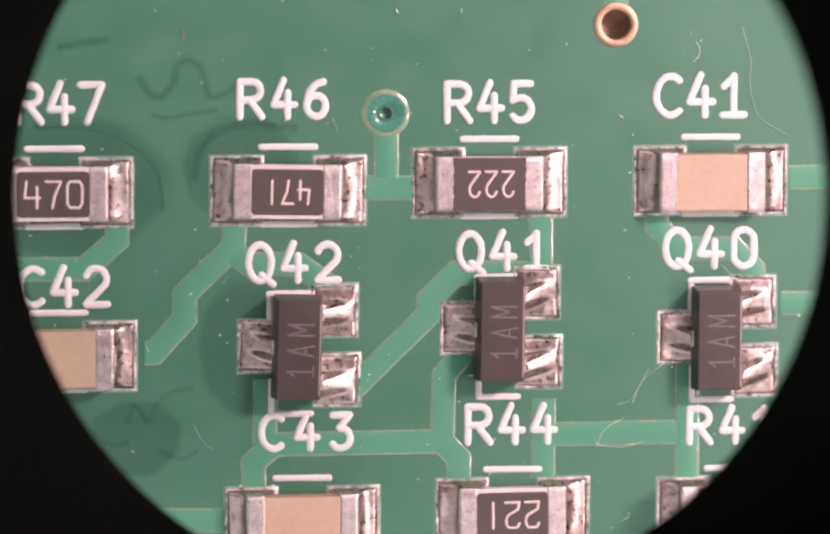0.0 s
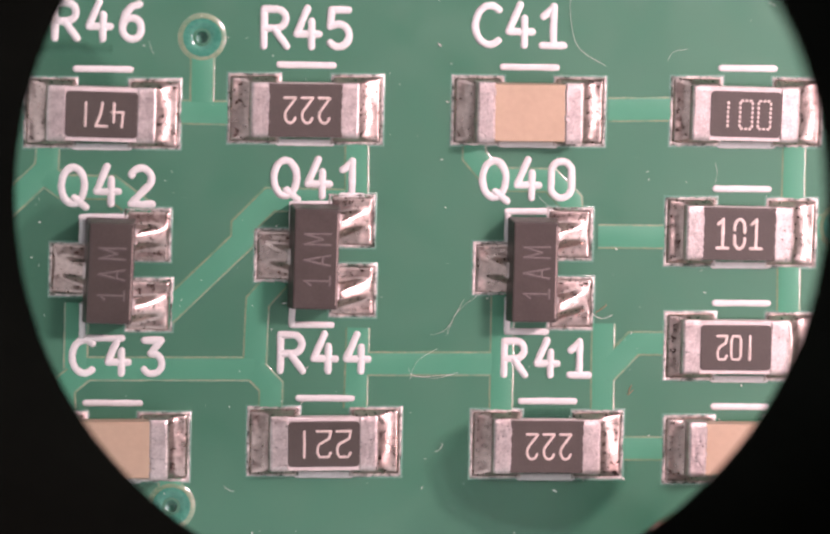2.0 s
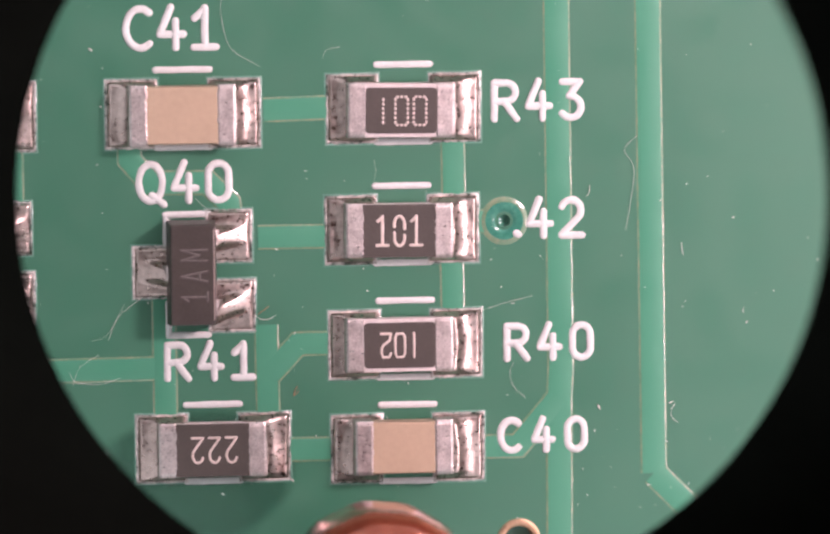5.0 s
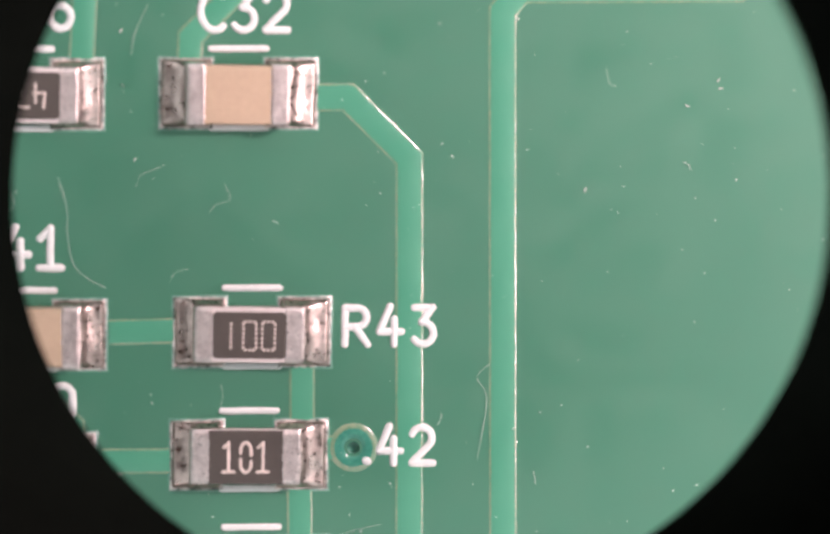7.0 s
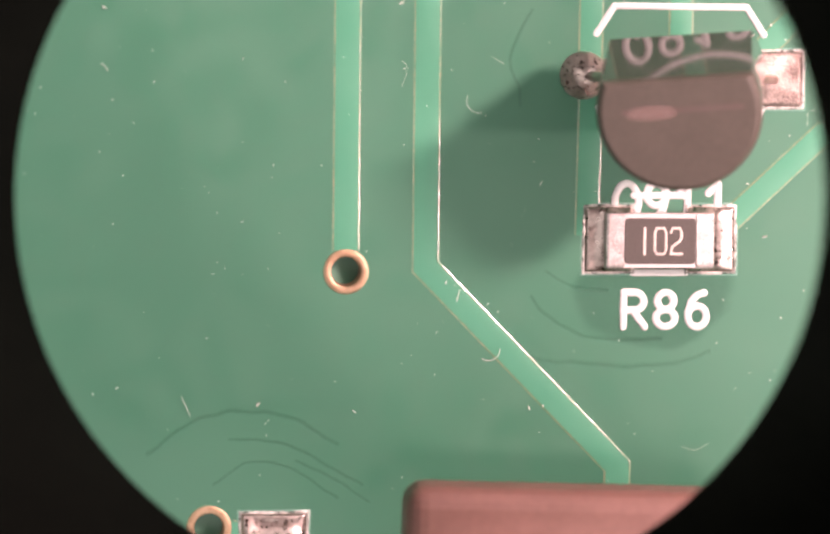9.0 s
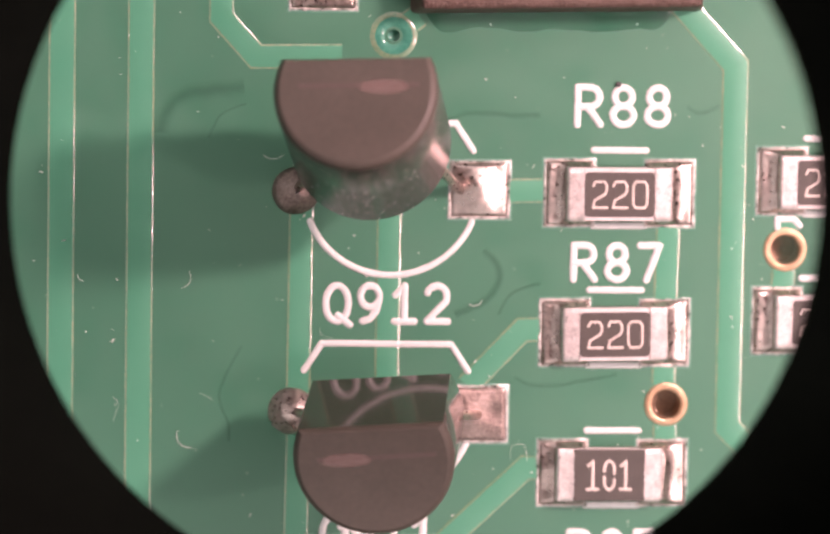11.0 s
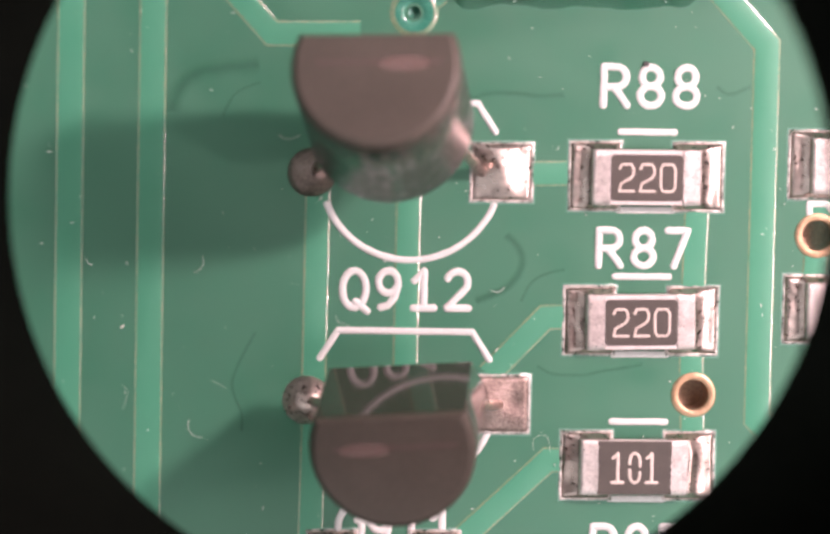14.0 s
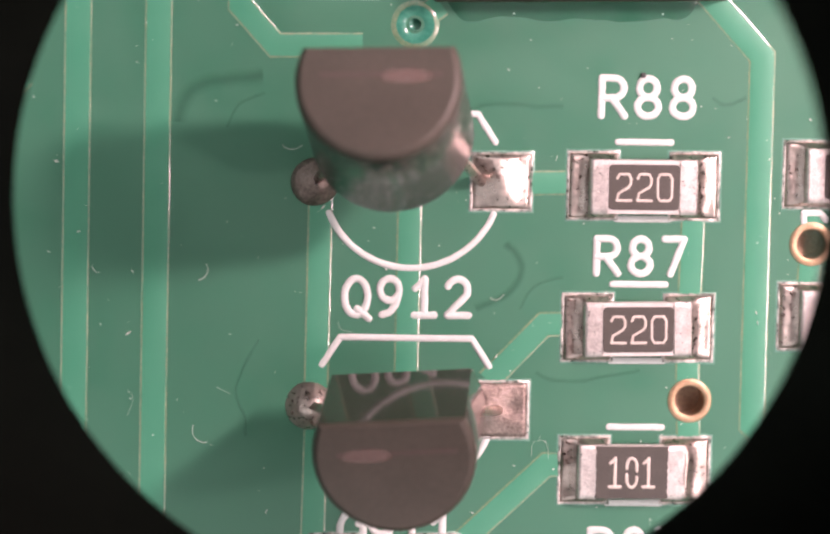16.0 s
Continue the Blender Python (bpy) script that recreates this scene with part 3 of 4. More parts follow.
def chip_resistor(x, y, word, flip=False, framed=True, turn=0, tilt=0.0, serif="", high=0.68, adv=0.46, off=(-0.05, 0.0)):
    chip_resistor.count += 1
    k, seat = chip_resistor.count, (off[0], off[1], 0)
    r = thing("chip_resistor", x, y, 0, turn + tilt, "black chip resistor marked " + word + " soldered at both ends" if word else "black chip resistor soldered at both ends", "resistor", "chip resistors on the board")
    solder_ends(r, k * 1.37, 0.38, x, y, turn)
    part("ceramic_body", Geo().box((0, 0, 0.27), (2.5, 1.47, 0.4), 0.035), CERAMIC, r, at=seat)
    size = (1.96, 1.24, 0.05) if framed else (2.02, 1.44, 0.05)
    part("coating", plate(size[0], size[1], 0.12 if framed else 0.03, 0.46, 0.51), GLAZE, r, "black glassy coating", seat)
    for side in (-1, 1):
        part("end_cap", cap(side, 0.965, 1.49, 0.745, 0.055, 0.505 if framed else 0.516, 0.01 if framed else 0.022, k * 2 + side), TIN, r, "frosted tinned end", seat)
    if word:
        geo = Geo()
        if serif == "dotted":
            for j, ch in enumerate(word):
                u = (j - 1) * 0.5
                for q in ([[(u, -0.38), (u, 0.36)]] if ch == "1" else [[(u - 0.17, -0.38), (u - 0.17, 0.36)], [(u - 0.17, 0.37), (u + 0.17, 0.37)], [(u + 0.17, 0.36), (u + 0.17, -0.38)], [(u + 0.17, -0.39), (u - 0.17, -0.39)]]):
                    s, e = Vector(q[0]), Vector(q[1])
                    n = max(2, round((e - s).length / 0.115))
                    for i in range(n):
                        geo.stroke([s.lerp(e, (i + 0.4) / n), s.lerp(e, (i + 0.62) / n)], 0.068, 0.511 + 0.0004 * (i % 3), 0.006, 0.2, k + j + i)
        elif serif == "slab":
            for j, ch in enumerate(word):
                u = (j - 1) * 0.46
                if ch == "1":
                    lines = [[(u, -0.38), (u, 0.4)], [(u - 0.13, 0.27), (u - 0.02, 0.36)], [(u - 0.15, -0.39), (u + 0.15, -0.39)]]
                else:
                    lines = [arc(u, 0.16, 0.14, 0.24, 190, -10, 12) + [(u + 0.14, 0.05)], arc(u, -0.16, 0.14, 0.24, 10, -190, 12) + [(u - 0.14, -0.05)]]
                for i, q in enumerate(lines):
                    geo.stroke(q, 0.085, 0.511 + 0.001 * i, 0.006, 0.15, k + j)
        elif framed:
            for j, ch in enumerate(word):
                for i, q in enumerate(STENCIL[ch]):
                    geo.stroke([((j - 1) * adv + px * 0.76 * adv, py * high) for px, py in q], 0.072, 0.511 + 0.001 * i, 0.006, 0.12, k + j)
        else:
            letters(geo, word, -adv - 0.2, -high / 2, high, adv, 0.068, 0.511, 0.74, 0.006, k)
        mark = part("marking", geo, MARK, r, "buff printed number " + word, seat)
        if flip:
            mark.matrix_basis = pose(seat[0] * MM, seat[1] * MM, 0, 0, 0, 180)
    silk_pair(x, y, turn)
    return r


chip_resistor.count = 0


def chip_capacitor(x, y, long=2.08, wide=1.56, tilt=0.0, off=(-0.05, 0.0)):
    chip_capacitor.count += 1
    k, seat = chip_capacitor.count, (off[0], off[1], 0)
    c = thing("chip_capacitor", x, y, 0, tilt, "tan ceramic chip capacitor soldered at both ends", "capacitor", "chip capacitors on the board")
    solder_ends(c, 40 + k * 2.1, 0.5, x, y, inner=long / 2 + 0.30, half=wide / 2)
    part("body", Geo().box((0, 0, 0.42), (long + 0.12, wide, 0.66), 0.06, 3), TAN, c, "smooth tan ceramic body", seat)
    for side in (-1, 1):
        part("end_cap", cap(side, long / 2, long / 2 + 0.5, wide / 2 + 0.04, 0.08, 0.78, 0.018, 50 + k * 2 + side), TIN, c, "frosted tinned end", seat)
    silk_pair(x, y)
    return c


chip_capacitor.count = 0
chip_resistor(-9.73, 2.1, "470", high=0.7, adv=0.57)
chip_resistor(-3.42, 2.12, "471", flip=True, tilt=-1.0, high=0.62, adv=0.43)
chip_resistor(2.06, 2.3, "222", flip=True, framed=False)
chip_resistor(14.12, 2.37, "100", serif="dotted", tilt=-0.8, off=(-0.1, -0.03))
chip_resistor(14.05, -0.93, "101", framed=False, serif="slab", tilt=-0.5, off=(-0.12, 0.0))
chip_resistor(14.12, -4.07, "102", flip=True, high=0.64, adv=0.38, off=(-0.2, 0.02))
chip_resistor(8.84, -6.81, "222", flip=True, framed=False)
chip_resistor(2.74, -6.77, "221", flip=True, tilt=0.8, high=0.70, adv=0.54)
chip_resistor(8.06, 8.73, "471", flip=True, tilt=-0.7, high=0.62, adv=0.43)
chip_resistor(40.82, 2.21, "102", high=0.70, adv=0.43)
chip_resistor(47.71, 12.74, "220", high=0.72, adv=0.56)
chip_resistor(47.65, 8.85, "220", tilt=0.8, high=0.72, adv=0.56)
chip_resistor(47.65, 4.92, "101", framed=False, serif="slab", off=(-0.14, 0.0))
chip_resistor(53.65, 13.1, "220", high=0.72, adv=0.56)
chip_resistor(53.6, 9.2, "220", high=0.72, adv=0.56)
chip_resistor(39.42, 19.83, "", turn=90)
chip_resistor(30.41, -7.3, "", turn=90)
chip_capacitor(8.13, 2.32, 1.93)
chip_capacitor(14.16, -6.93, 1.72, 1.42, off=(-0.17, 0.1))
chip_capacitor(-3.03, -6.94, tilt=0.6)
chip_capacitor(-9.65, -2.35)
chip_capacitor(13.73, 8.75, 1.78, tilt=-0.8)


# ---- small three-legged transistors ----
def sot(x, y, seed, turn=0.0):
    q = thing("small_transistor", x, y, 0, turn, "small black three-legged transistor marked 1AM", "transistor", "small three-legged transistors")
    part("body", Geo().box((0, 0, 0.52), (1.36, 2.86, 0.84), 0.05, 2, taper=0.07), MOULD, q, "black moulded body")
    # bevel highlight, laid on as a thin pale strip along the right edge
    part("ridge", Geo().box((0.56, 0, 0.925), (0.045, 2.5, 0.04), 0.012, 1), EDGEGLINT, q)
    for lx, ly, side in ((-0.96, 0.0, -1), (1.03, 0.96, 1), (1.10, -0.94, 1)):
        def mound(px, py, s=seed + lx + ly):
            d = max(abs(px - lx) / 0.62, abs(py - ly) / 0.68)
            skew = 0.22 * side * (px - lx) + 0.10 * noise.noise((s, px, 2.0))
            ridge = math.exp(-((py - ly - skew) / 0.27) ** 4)
            slope = max(0.0, min(1.1, 0.56 - side * (px - lx)))
            return rim(px, py, lx - 0.58, lx + 0.58, ly - 0.67, ly + 0.67) * (0.08 + 0.40 * ridge * slope * max(0.0, 1 - d ** 6) + 0.05 * noise.noise((px * 1.5 + s, py * 1.5, s)) + 0.004 * noise.noise((px * 5 + s, py * 5, s)))
        opening(x + lx - 0.58, y + ly - 0.67, x + lx + 0.58, y + ly + 0.67)
        part("solder_joint", Geo().field(lx - 0.58, lx + 0.58, ly - 0.67, ly + 0.67, 22, 26, mound), SOLDER, q, "shiny solder over the leg")
        leg = Geo()
        prof = [(side * 0.5, 0.40), (side * 0.68, 0.39), (side * 0.76, 0.30), (side * 0.84, 0.16), (side * 0.96, 0.05), (side * 1.2, 0.03)]
        rows = [(px, ly + o, pz + 0.05) for px, pz in prof for o in (-0.21, 0.21)]
        leg.add(rows, [(2 * i, 2 * i + 1, 2 * i + 3, 2 * i + 2) for i in range(5)])
        leg.add([(a, b, c - 0.12) for a, b, c in rows], [(2 * i, 2 * i + 2, 2 * i + 3, 2 * i + 1) for i in range(5)])
        part("leg", leg, TIN, q)
    mark = Geo()
    letters(mark, "1AM", -0.85, -0.36, 0.7, 0.56, 0.055, 0.941, 0.62, 0.004, int(seed))
    part("marking", mark, DIMMARK, q, "faint grey laser marking 1AM", at=(0.02, 0.12, 0, 90))
    return q


sot(-3.19, -2.12, 3, -1.5)
sot(2.34, -1.68, 11, -0.5)
sot(8.30, -1.98, 23)


# ---- tall three-legged transistors ----
def tall_transistor(foot, head, pads, label, patch_x, spin=0.0, draft=0.2, metal=SOLDER, skin=SATIN):
    base, tip = Vector(foot), Vector(head)
    q = thing("tall_transistor", foot[0], foot[1], 0, 0, label, "transistor", "tall three-legged transistors")
    way = tip - base
    n = 40
    rows, length = [], way.length
    shape = ((0.0, 0.97), (0.06, 1.0), (length - 0.22, 1.0), (length - 0.12, 0.99), (length - 0.04, 0.965), (length, 0.92))
    for z, k in shape:
        cut = math.degrees(math.asin((1.08 - draft * z / length) / 2.17))
        rows += [(px, py, z) for px, py in arc(0, 0, 2.17 * k, 2.17 * k, 180 - cut, 360 + cut, n)]
    m = n + 1
    faces = [(j * m + i, j * m + (i + 1) % m, (j + 1) * m + (i + 1) % m, (j + 1) * m + i) for j in range(len(shape) - 1) for i in range(m)]
    round_side = [(f, 1 if k // m > 1 else 0) for k, f in enumerate(faces) if k % m != n]
    geo = Geo().add(rows, [f for f, _ in round_side], [i for _, i in round_side], True)
    geo.add(rows, faces[n::m], [1 if j > 1 else 0 for j in range(len(shape) - 1)], False)
    geo.add([rows[(len(shape) - 1) * m + i] for i in range(m)], [tuple(range(m))], 1, False)
    geo.add([rows[i] for i in range(m)], [tuple(reversed(range(m)))], 0, False)
    body = part("body", geo, [skin, ENDFACE], q, "black moulded body with one flat side")
    turn = way.to_track_quat("Z", "Y").to_matrix().to_4x4()
    lean = Matrix.Translation((0, 0, foot[2] * MM)) @ turn
    side = (lean.to_3x3() @ Vector((1, 0, 0)))
    lean = lean @ pose(0, 0, 0, 0, 0, spin - math.degrees(math.atan2(side.y, side.x)))
    body.matrix_basis = lean
    seam = Geo().box((0.1, 0.1, length + 0.004), (3.2, 0.12, 0.012), 0.005, 1)
    part("mould_line", seam, RUB, body, "faint line across the end")
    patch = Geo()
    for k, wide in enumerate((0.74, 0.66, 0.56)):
        ring = [(patch_x + wide * c * (1 + 0.15 * noise.noise((c * 2, s * 2, k))), 0.06 + 0.28 * wide * s, length + 0.008 + 0.003 * k) for c, s in arc(0, 0, 1, 1, 0, 350, 35)]
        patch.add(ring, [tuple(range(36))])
    part("worn_patch", patch, PALEPATCH, body, "paler oval patch on the end")

    def facet(u, v):
        """A smooth hill of solder falling away to the edges of the pad."""
        return 0.0 if metal is DULL else 0.21 * math.exp(-((u + 0.05) / 0.48) ** 2 - ((v - 0.05) / 0.62) ** 2)

    for k, (px, py, kind) in enumerate(pads):
        px, py = px - foot[0], py - foot[1]
        if kind == "round":
            dome = Geo().lathe(px, py, [(0.66, 0.0), (0.63, 0.05), (0.52, 0.16), (0.36, 0.3), (0.2, 0.42), (0.05, 0.46)], 30)
            dome.v = [(a, b, c + (0.06 * noise.noise((a * 2.3 + k, b * 2.3, foot[1])) if c > 0.01 else 0)) for a, b, c in dome.v]
            part("solder_joint", dome, SOLDER if metal is DULL else DULL, q, "round solder dome on the leg")
        else:
            def mound(a, b, px=px, py=py, k=k):
                return rim(a, b, px - 0.8, px + 0.8, py - 0.75, py + 0.75) * (0.08 + (0.14 if metal is DULL else 0.0) * math.exp(-((a - px + 0.25) ** 2 + (b - py) ** 2) / 0.16) + facet(a - px, b - py) + (0.045 if metal is DULL else 0.04) * noise.noise((a * 2.2 + k, b * 2.2, foot[0] + foot[1])))
            opening(px + foot[0] - 0.8, py + foot[1] - 0.75, px + foot[0] + 0.8, py + foot[1] + 0.75)
            part("solder_joint", Geo().field(px - 0.8, px + 0.8, py - 0.75, py + 0.75, 22, 20, mound), metal, q, "square pad of shiny solder")
        if kind == "square" and metal is not DULL:
            px -= 0.55
        root = lean @ (Vector(((k - 1) * 1.2, 0, 0.05)) * MM) / MM
        bend = Vector((px, py, 0.5)).lerp(root, 0.25)
        part("leg", Geo().tube([(px, py, 0.1), bend, bend.lerp(root, 0.5) + Vector((0, 0, 0.12)), root], 0.14, 10), SOLDER, q, "tinned wire leg")
    return q


tall_transistor((40.56, 14.27, 2.5), (39.69, 16.08, 6.9), ((38.73, 12.75, "round"), (41.32, 12.76, "round"), (43.81, 12.81, "square")),
                "tall black three-legged transistor leaning away over its pads", 0.75)
tall_transistor((41.07, 6.88, 2.2), (40.43, 6.06, 5.6), ((38.69, 6.65, "round"), (41.31, 6.66, "round"), (43.85, 6.56, "square")),
                "tall black three-legged transistor leaning with its shiny flat side up", -0.7, 6.0, 0.15, DULL, EPOXY)


# ---- wound coil ----
def smooth_line(line, steps=6):
    pts = []
    for i in range(len(line) - 1):
        p0, p1, p2, p3 = (Vector(line[max(0, min(len(line) - 1, i + d))]) for d in (-1, 0, 1, 2))
        for k in range(steps):
            u = k / steps
            pts.append(0.5 * ((2 * p1) + (p2 - p0) * u + (2 * p0 - 5 * p1 + 4 * p2 - p3) * u * u + (3 * p1 - p0 - 3 * p2 + p3) * u ** 3))
    return pts + [Vector(line[-1])]


def coil():
    c = thing("wound_coil", 12.9, -10.4, 0, 0, "shiny red-orange copper wire coil standing on the board", "inductor")
    core = Geo().lathe(0, 0, [(1.4, 0.0), (1.45, 0.3), (1.45, 5.2), (1.35, 5.3), (0.02, 5.35)], 40)
    part("core", core, CORE, c, "dark core")
    # thick wire wound close round a ring
    rows, nu, nv = [], 156, 40
    for i in range(nu):
        a = 2 * math.pi * i / nu
        ridge = 0.5 + 0.5 * math.cos(13 * (a - radians(73)))
        fat = 0.74 + 0.04 * ridge + 0.03 * noise.noise((2 * math.cos(a), 2 * math.sin(a), 4.0))
        for j in range(nv):
            e = 2 * math.pi * j / nv
            r = 1.92 + fat * math.cos(e)
            rows.append((r * math.cos(a), r * math.sin(a), 4.9 + (1.0 if math.sin(e) > 0 else -0.6) + fat * math.sin(e)))
    faces = [(i * nv + j, ((i + 1) % nu) * nv + j, ((i + 1) % nu) * nv + (j + 1) % nv, i * nv + (j + 1) % nv) for i in range(nu) for j in range(nv)]
    part("winding", Geo().add(rows, faces), WIRE, c, "close turns of thick enamelled copper wire")
    return c


coil()

# ---- cased parts at the edges of the view ----
block = thing("brown_block", 39.24, -8.95, 0, -1.5, "red-brown moulded block part with a round boss on its overhanging top", "component")
part("foot", Geo().box((0.6, -0.8, 1.9), (7.4, 6.0, 3.8), 0.2, 2), BROWN, block)
part("case", Geo().box((0, 0, 4.7), (11.8, 10.2, 2.0), 0.55, 4, smooth=False), BROWN, block)
part("round_top", Geo().lathe(-3.1, 2.0, [(1.75, 5.69), (1.7, 5.78), (1.55, 5.82), (0.01, 5.84)], 40), BROWN, block, "paler round boss")
dark_part = thing("dark_block", 45.8, 21.6, 0, 1.0, "dark grainy brown moulded block part lying on the board", "component")
part("case", Geo().box((0, 0, 0.7), (8.15, 7.75, 1.4), 0.14, 3, smooth=False, taper=0.22), DARKBROWN, dark_part)


# ---- flux stains and lint ----
def stain(line, w):
    stain.count += 1
    pts, h = smooth_line(line, 8), w / 2
    pts = [p + Vector((noise.noise((p.x * 2, p.y * 2, stain.count)), noise.noise((p.y * 2, p.x * 2, stain.count + 9)))) * 0.06 for p in pts]
    geo = Geo()
    for k, wide in enumerate((1.25, 0.8, 0.4)):
        geo.sweep(pts, [(-h * wide, 0.003 + 0.0012 * k), (h * wide, 0.003 + 0.0012 * k)])
    return part("flux_stain", geo, FLUX if w < 0.2 else CRUST, board, "thin dark edge of dried flux")


def film(cx, cy, rx, ry):
    """A thin uneven pool of dried flux."""
    film.count += 1
    k, n = film.count, 48
    rows = [(0, 0, 0.0002)]
    for i in range(n):
        a = 2 * math.pi * i / n
        s = 1 + 0.16 * noise.noise((math.cos(a) * 1.4 + k * 3, math.sin(a) * 1.4, k))
        rows.append((rx * s * math.cos(a), ry * s * math.sin(a), 0))
    geo = Geo().add(rows, [(0, 1 + i, 1 + (i + 1) % n) for i in range(n)])
    return part("flux_film", geo, FILM, board, "thin dark pool of dried flux", at=(cx, cy, 0.004 + 0.0005 * k))


def seep(x0, x1, back, front):
    """Flux that has crept out from under a part, with a wavy front."""
    n, rows = 60, []
    for i in range(n + 1):
        x = x0 + (x1 - x0) * i / n
        ends = min(1.0, 8 * i / n, 8 * (n - i) / n)
        y = front + 0.16 * noise.noise((x * 0.9, 3.1, 0)) + 0.05 * noise.noise((x * 3.1, 1.7, 0)) + (1 - ends) ** 2 * (back - front)
        rows += [(x, back, 0.004), (x, y + 0.04, 0.016), (x, y, 0.002)]
    faces = [(3 * i + j, 3 * i + j + 1, 3 * i + j + 4, 3 * i + j + 3) for i in range(n) for j in range(2)]
    return part("flux_seep", Geo().add(rows, faces), SEEP, board, "glassy flux crept out along the block's edge")


seep(41.9, 49.4, 18.3, 17.25)
film.count = 0
film(8.2, -7.7, 3.3, 2.1)
for x, y, rx, ry in ((8.55, -7.45, 3.1, 2.0), (-4.6, -2.2, 1.5, 2.2), (-4.7, 2.7, 1.9, 1.8), (-9.3, 2.3, 3.4, 2.2),
                     (-7.6, -4.6, 1.6, 1.2), (40.7, 0.7, 2.6, 1.7), (53.4, 11.0, 1.6, 3.4)):
    film(x, y, rx, ry)


stain.count = 0
stain([(-7.51, 5.26), (-7.23, 4.84), (-6.88, 4.67), (-6.57, 4.98), (-6.45, 5.47), (-6.17, 5.68), (-5.86, 5.54), (-5.68, 5.12), (-5.58, 4.69), (-5.33, 4.69), (-4.76, 4.98)], 0.26)
stain([(-7.1, 4.2), (-6.6, 4.1), (-6.04, 4.2), (-5.33, 4.34)], 0.17)
stain([(-10.26, 3.86), (-9.28, 3.86), (-8.3, 3.68), (-7.6, 3.35), (-7.11, 2.85), (-6.83, 2.14), (-6.84, 1.57)], 0.10)
stain([(-9.67, 6.04), (-8.97, 6.14), (-8.27, 6.25)], 0.23)
stain([(-7.77, -4.18), (-7.59, -3.75), (-7.24, -4.12), (-6.95, -3.61), (-6.59, -3.4), (-5.95, -3.26)], 0.15)
stain([(-8.53, -4.61), (-8.17, -4.83), (-7.74, -4.69)], 0.14)
stain([(-6.96, -4.92), (-6.32, -5.22), (-5.89, -4.94)], 0.14)
stain([(-5.98, 2.42), (-5.83, 3.2), (-5.33, 3.74), (-4.34, 3.91), (-3.2, 3.83)], 0.24)
stain([(42.05, 14.75), (42.78, 14.73), (43.52, 14.92), (44.56, 14.9), (45.45, 14.86)], 0.17)
stain([(49.55, 15.17), (49.91, 14.97), (50.47, 15.18)], 0.14)
stain([(34.97, 14.33), (35.1, 14.87), (35.51, 15.28), (36.18, 15.5), (37.27, 15.59)], 0.40)
stain([(36.34, 14.17), (36.62, 14.83), (37.35, 15.13)], 0.10)
stain([(37.29, 8.44), (36.82, 7.6), (36.69, 7.05), (36.9, 6.35), (36.98, 5.79)], 0.10)
stain([(43.97, 11.14), (44.41, 10.44), (44.0, 9.74), (43.17, 9.32)], 0.23)
stain([(44.39, 9.37), (44.83, 9.97), (45.58, 10.21)], 0.10)
stain([(44.87, 7.57), (45.79, 7.35), (47.75, 7.67)], 0.12)
stain([(36.86, -0.5), (37.6, -1.09), (38.77, -1.17), (40.23, -1.25), (41.55, -1.1), (42.29, -0.81)], 0.15)
stain([(37.28, 0.65), (37.87, 0.07), (38.61, -0.36), (39.49, -0.51), (40.95, -0.52)], 0.11)
stain([(37.7, 1.38), (38.44, 0.94), (39.46, 0.8)], 0.09)
stain([(26.98, -3.64), (27.69, -3.07), (28.4, -2.64), (29.26, -2.47), (30.26, -2.5), (31.12, -2.77), (31.76, -3.17), (32.13, -3.39)], 0.13)
stain([(28.73, -4.48), (29.7, -3.85), (30.84, -4.02), (32.14, -4.85)], 0.09)
stain([(29.16, -3.24), (30.45, -3.29), (31.49, -3.74), (32.81, -4.5)], 0.10)
stain([(30.98, -3.8), (32.07, -4.35), (33.01, -4.95)], 0.09)


def fibre(line, w=0.035, red=False):
    w *= 0.16
    pts = []
    for i in range(len(line) - 1):
        p0, p1, p2, p3 = (Vector(line[max(0, min(len(line) - 1, i + d))]) for d in (-1, 0, 1, 2))
        for k in range(6):
            u = k / 6
            q = 0.5 * ((2 * p1) + (p2 - p0) * u + (2 * p0 - 5 * p1 + 4 * p2 - p3) * u * u + (3 * p1 - p0 - 3 * p2 + p3) * u ** 3)
            pts.append((q.x, q.y, 0.06 + w))
    pts.append((*line[-1], 0.06 + w))
    ob = new("lint_fibre", Geo().tube(pts, w, 6).mesh("lint_fibre", REDLINT if red else LINT))
    return tagged(ob, "red-brown fibre lying on the board" if red else "fine pale lint fibre lying on the board", "lint", "lint fibres on the board")


fibre([(8.96, 6.52), (9.21, 5.62), (9.19, 5.03), (9.43, 4.09), (10.22, 3.57)], 0.03)
fibre([(6.03, -3.8), (6.24, -3.26), (6.5, -2.99), (6.98, -2.63)], 0.028)
fibre([(20.18, -1.09), (20.43, 0.54), (20.16, 1.12), (20.49, 1.49)], 0.03)
fibre([(17.08, -4.65), (16.97, -4.95), (17.1, -5.33), (17.42, -5.63)], 0.028)
fibre([(16.24, -3.18), (16.88, -2.99), (17.61, -2.82)], 0.022)
fibre([(12.98, 5.58), (13.14, 5.8), (13.52, 5.93), (13.38, 6.33)], 0.025)
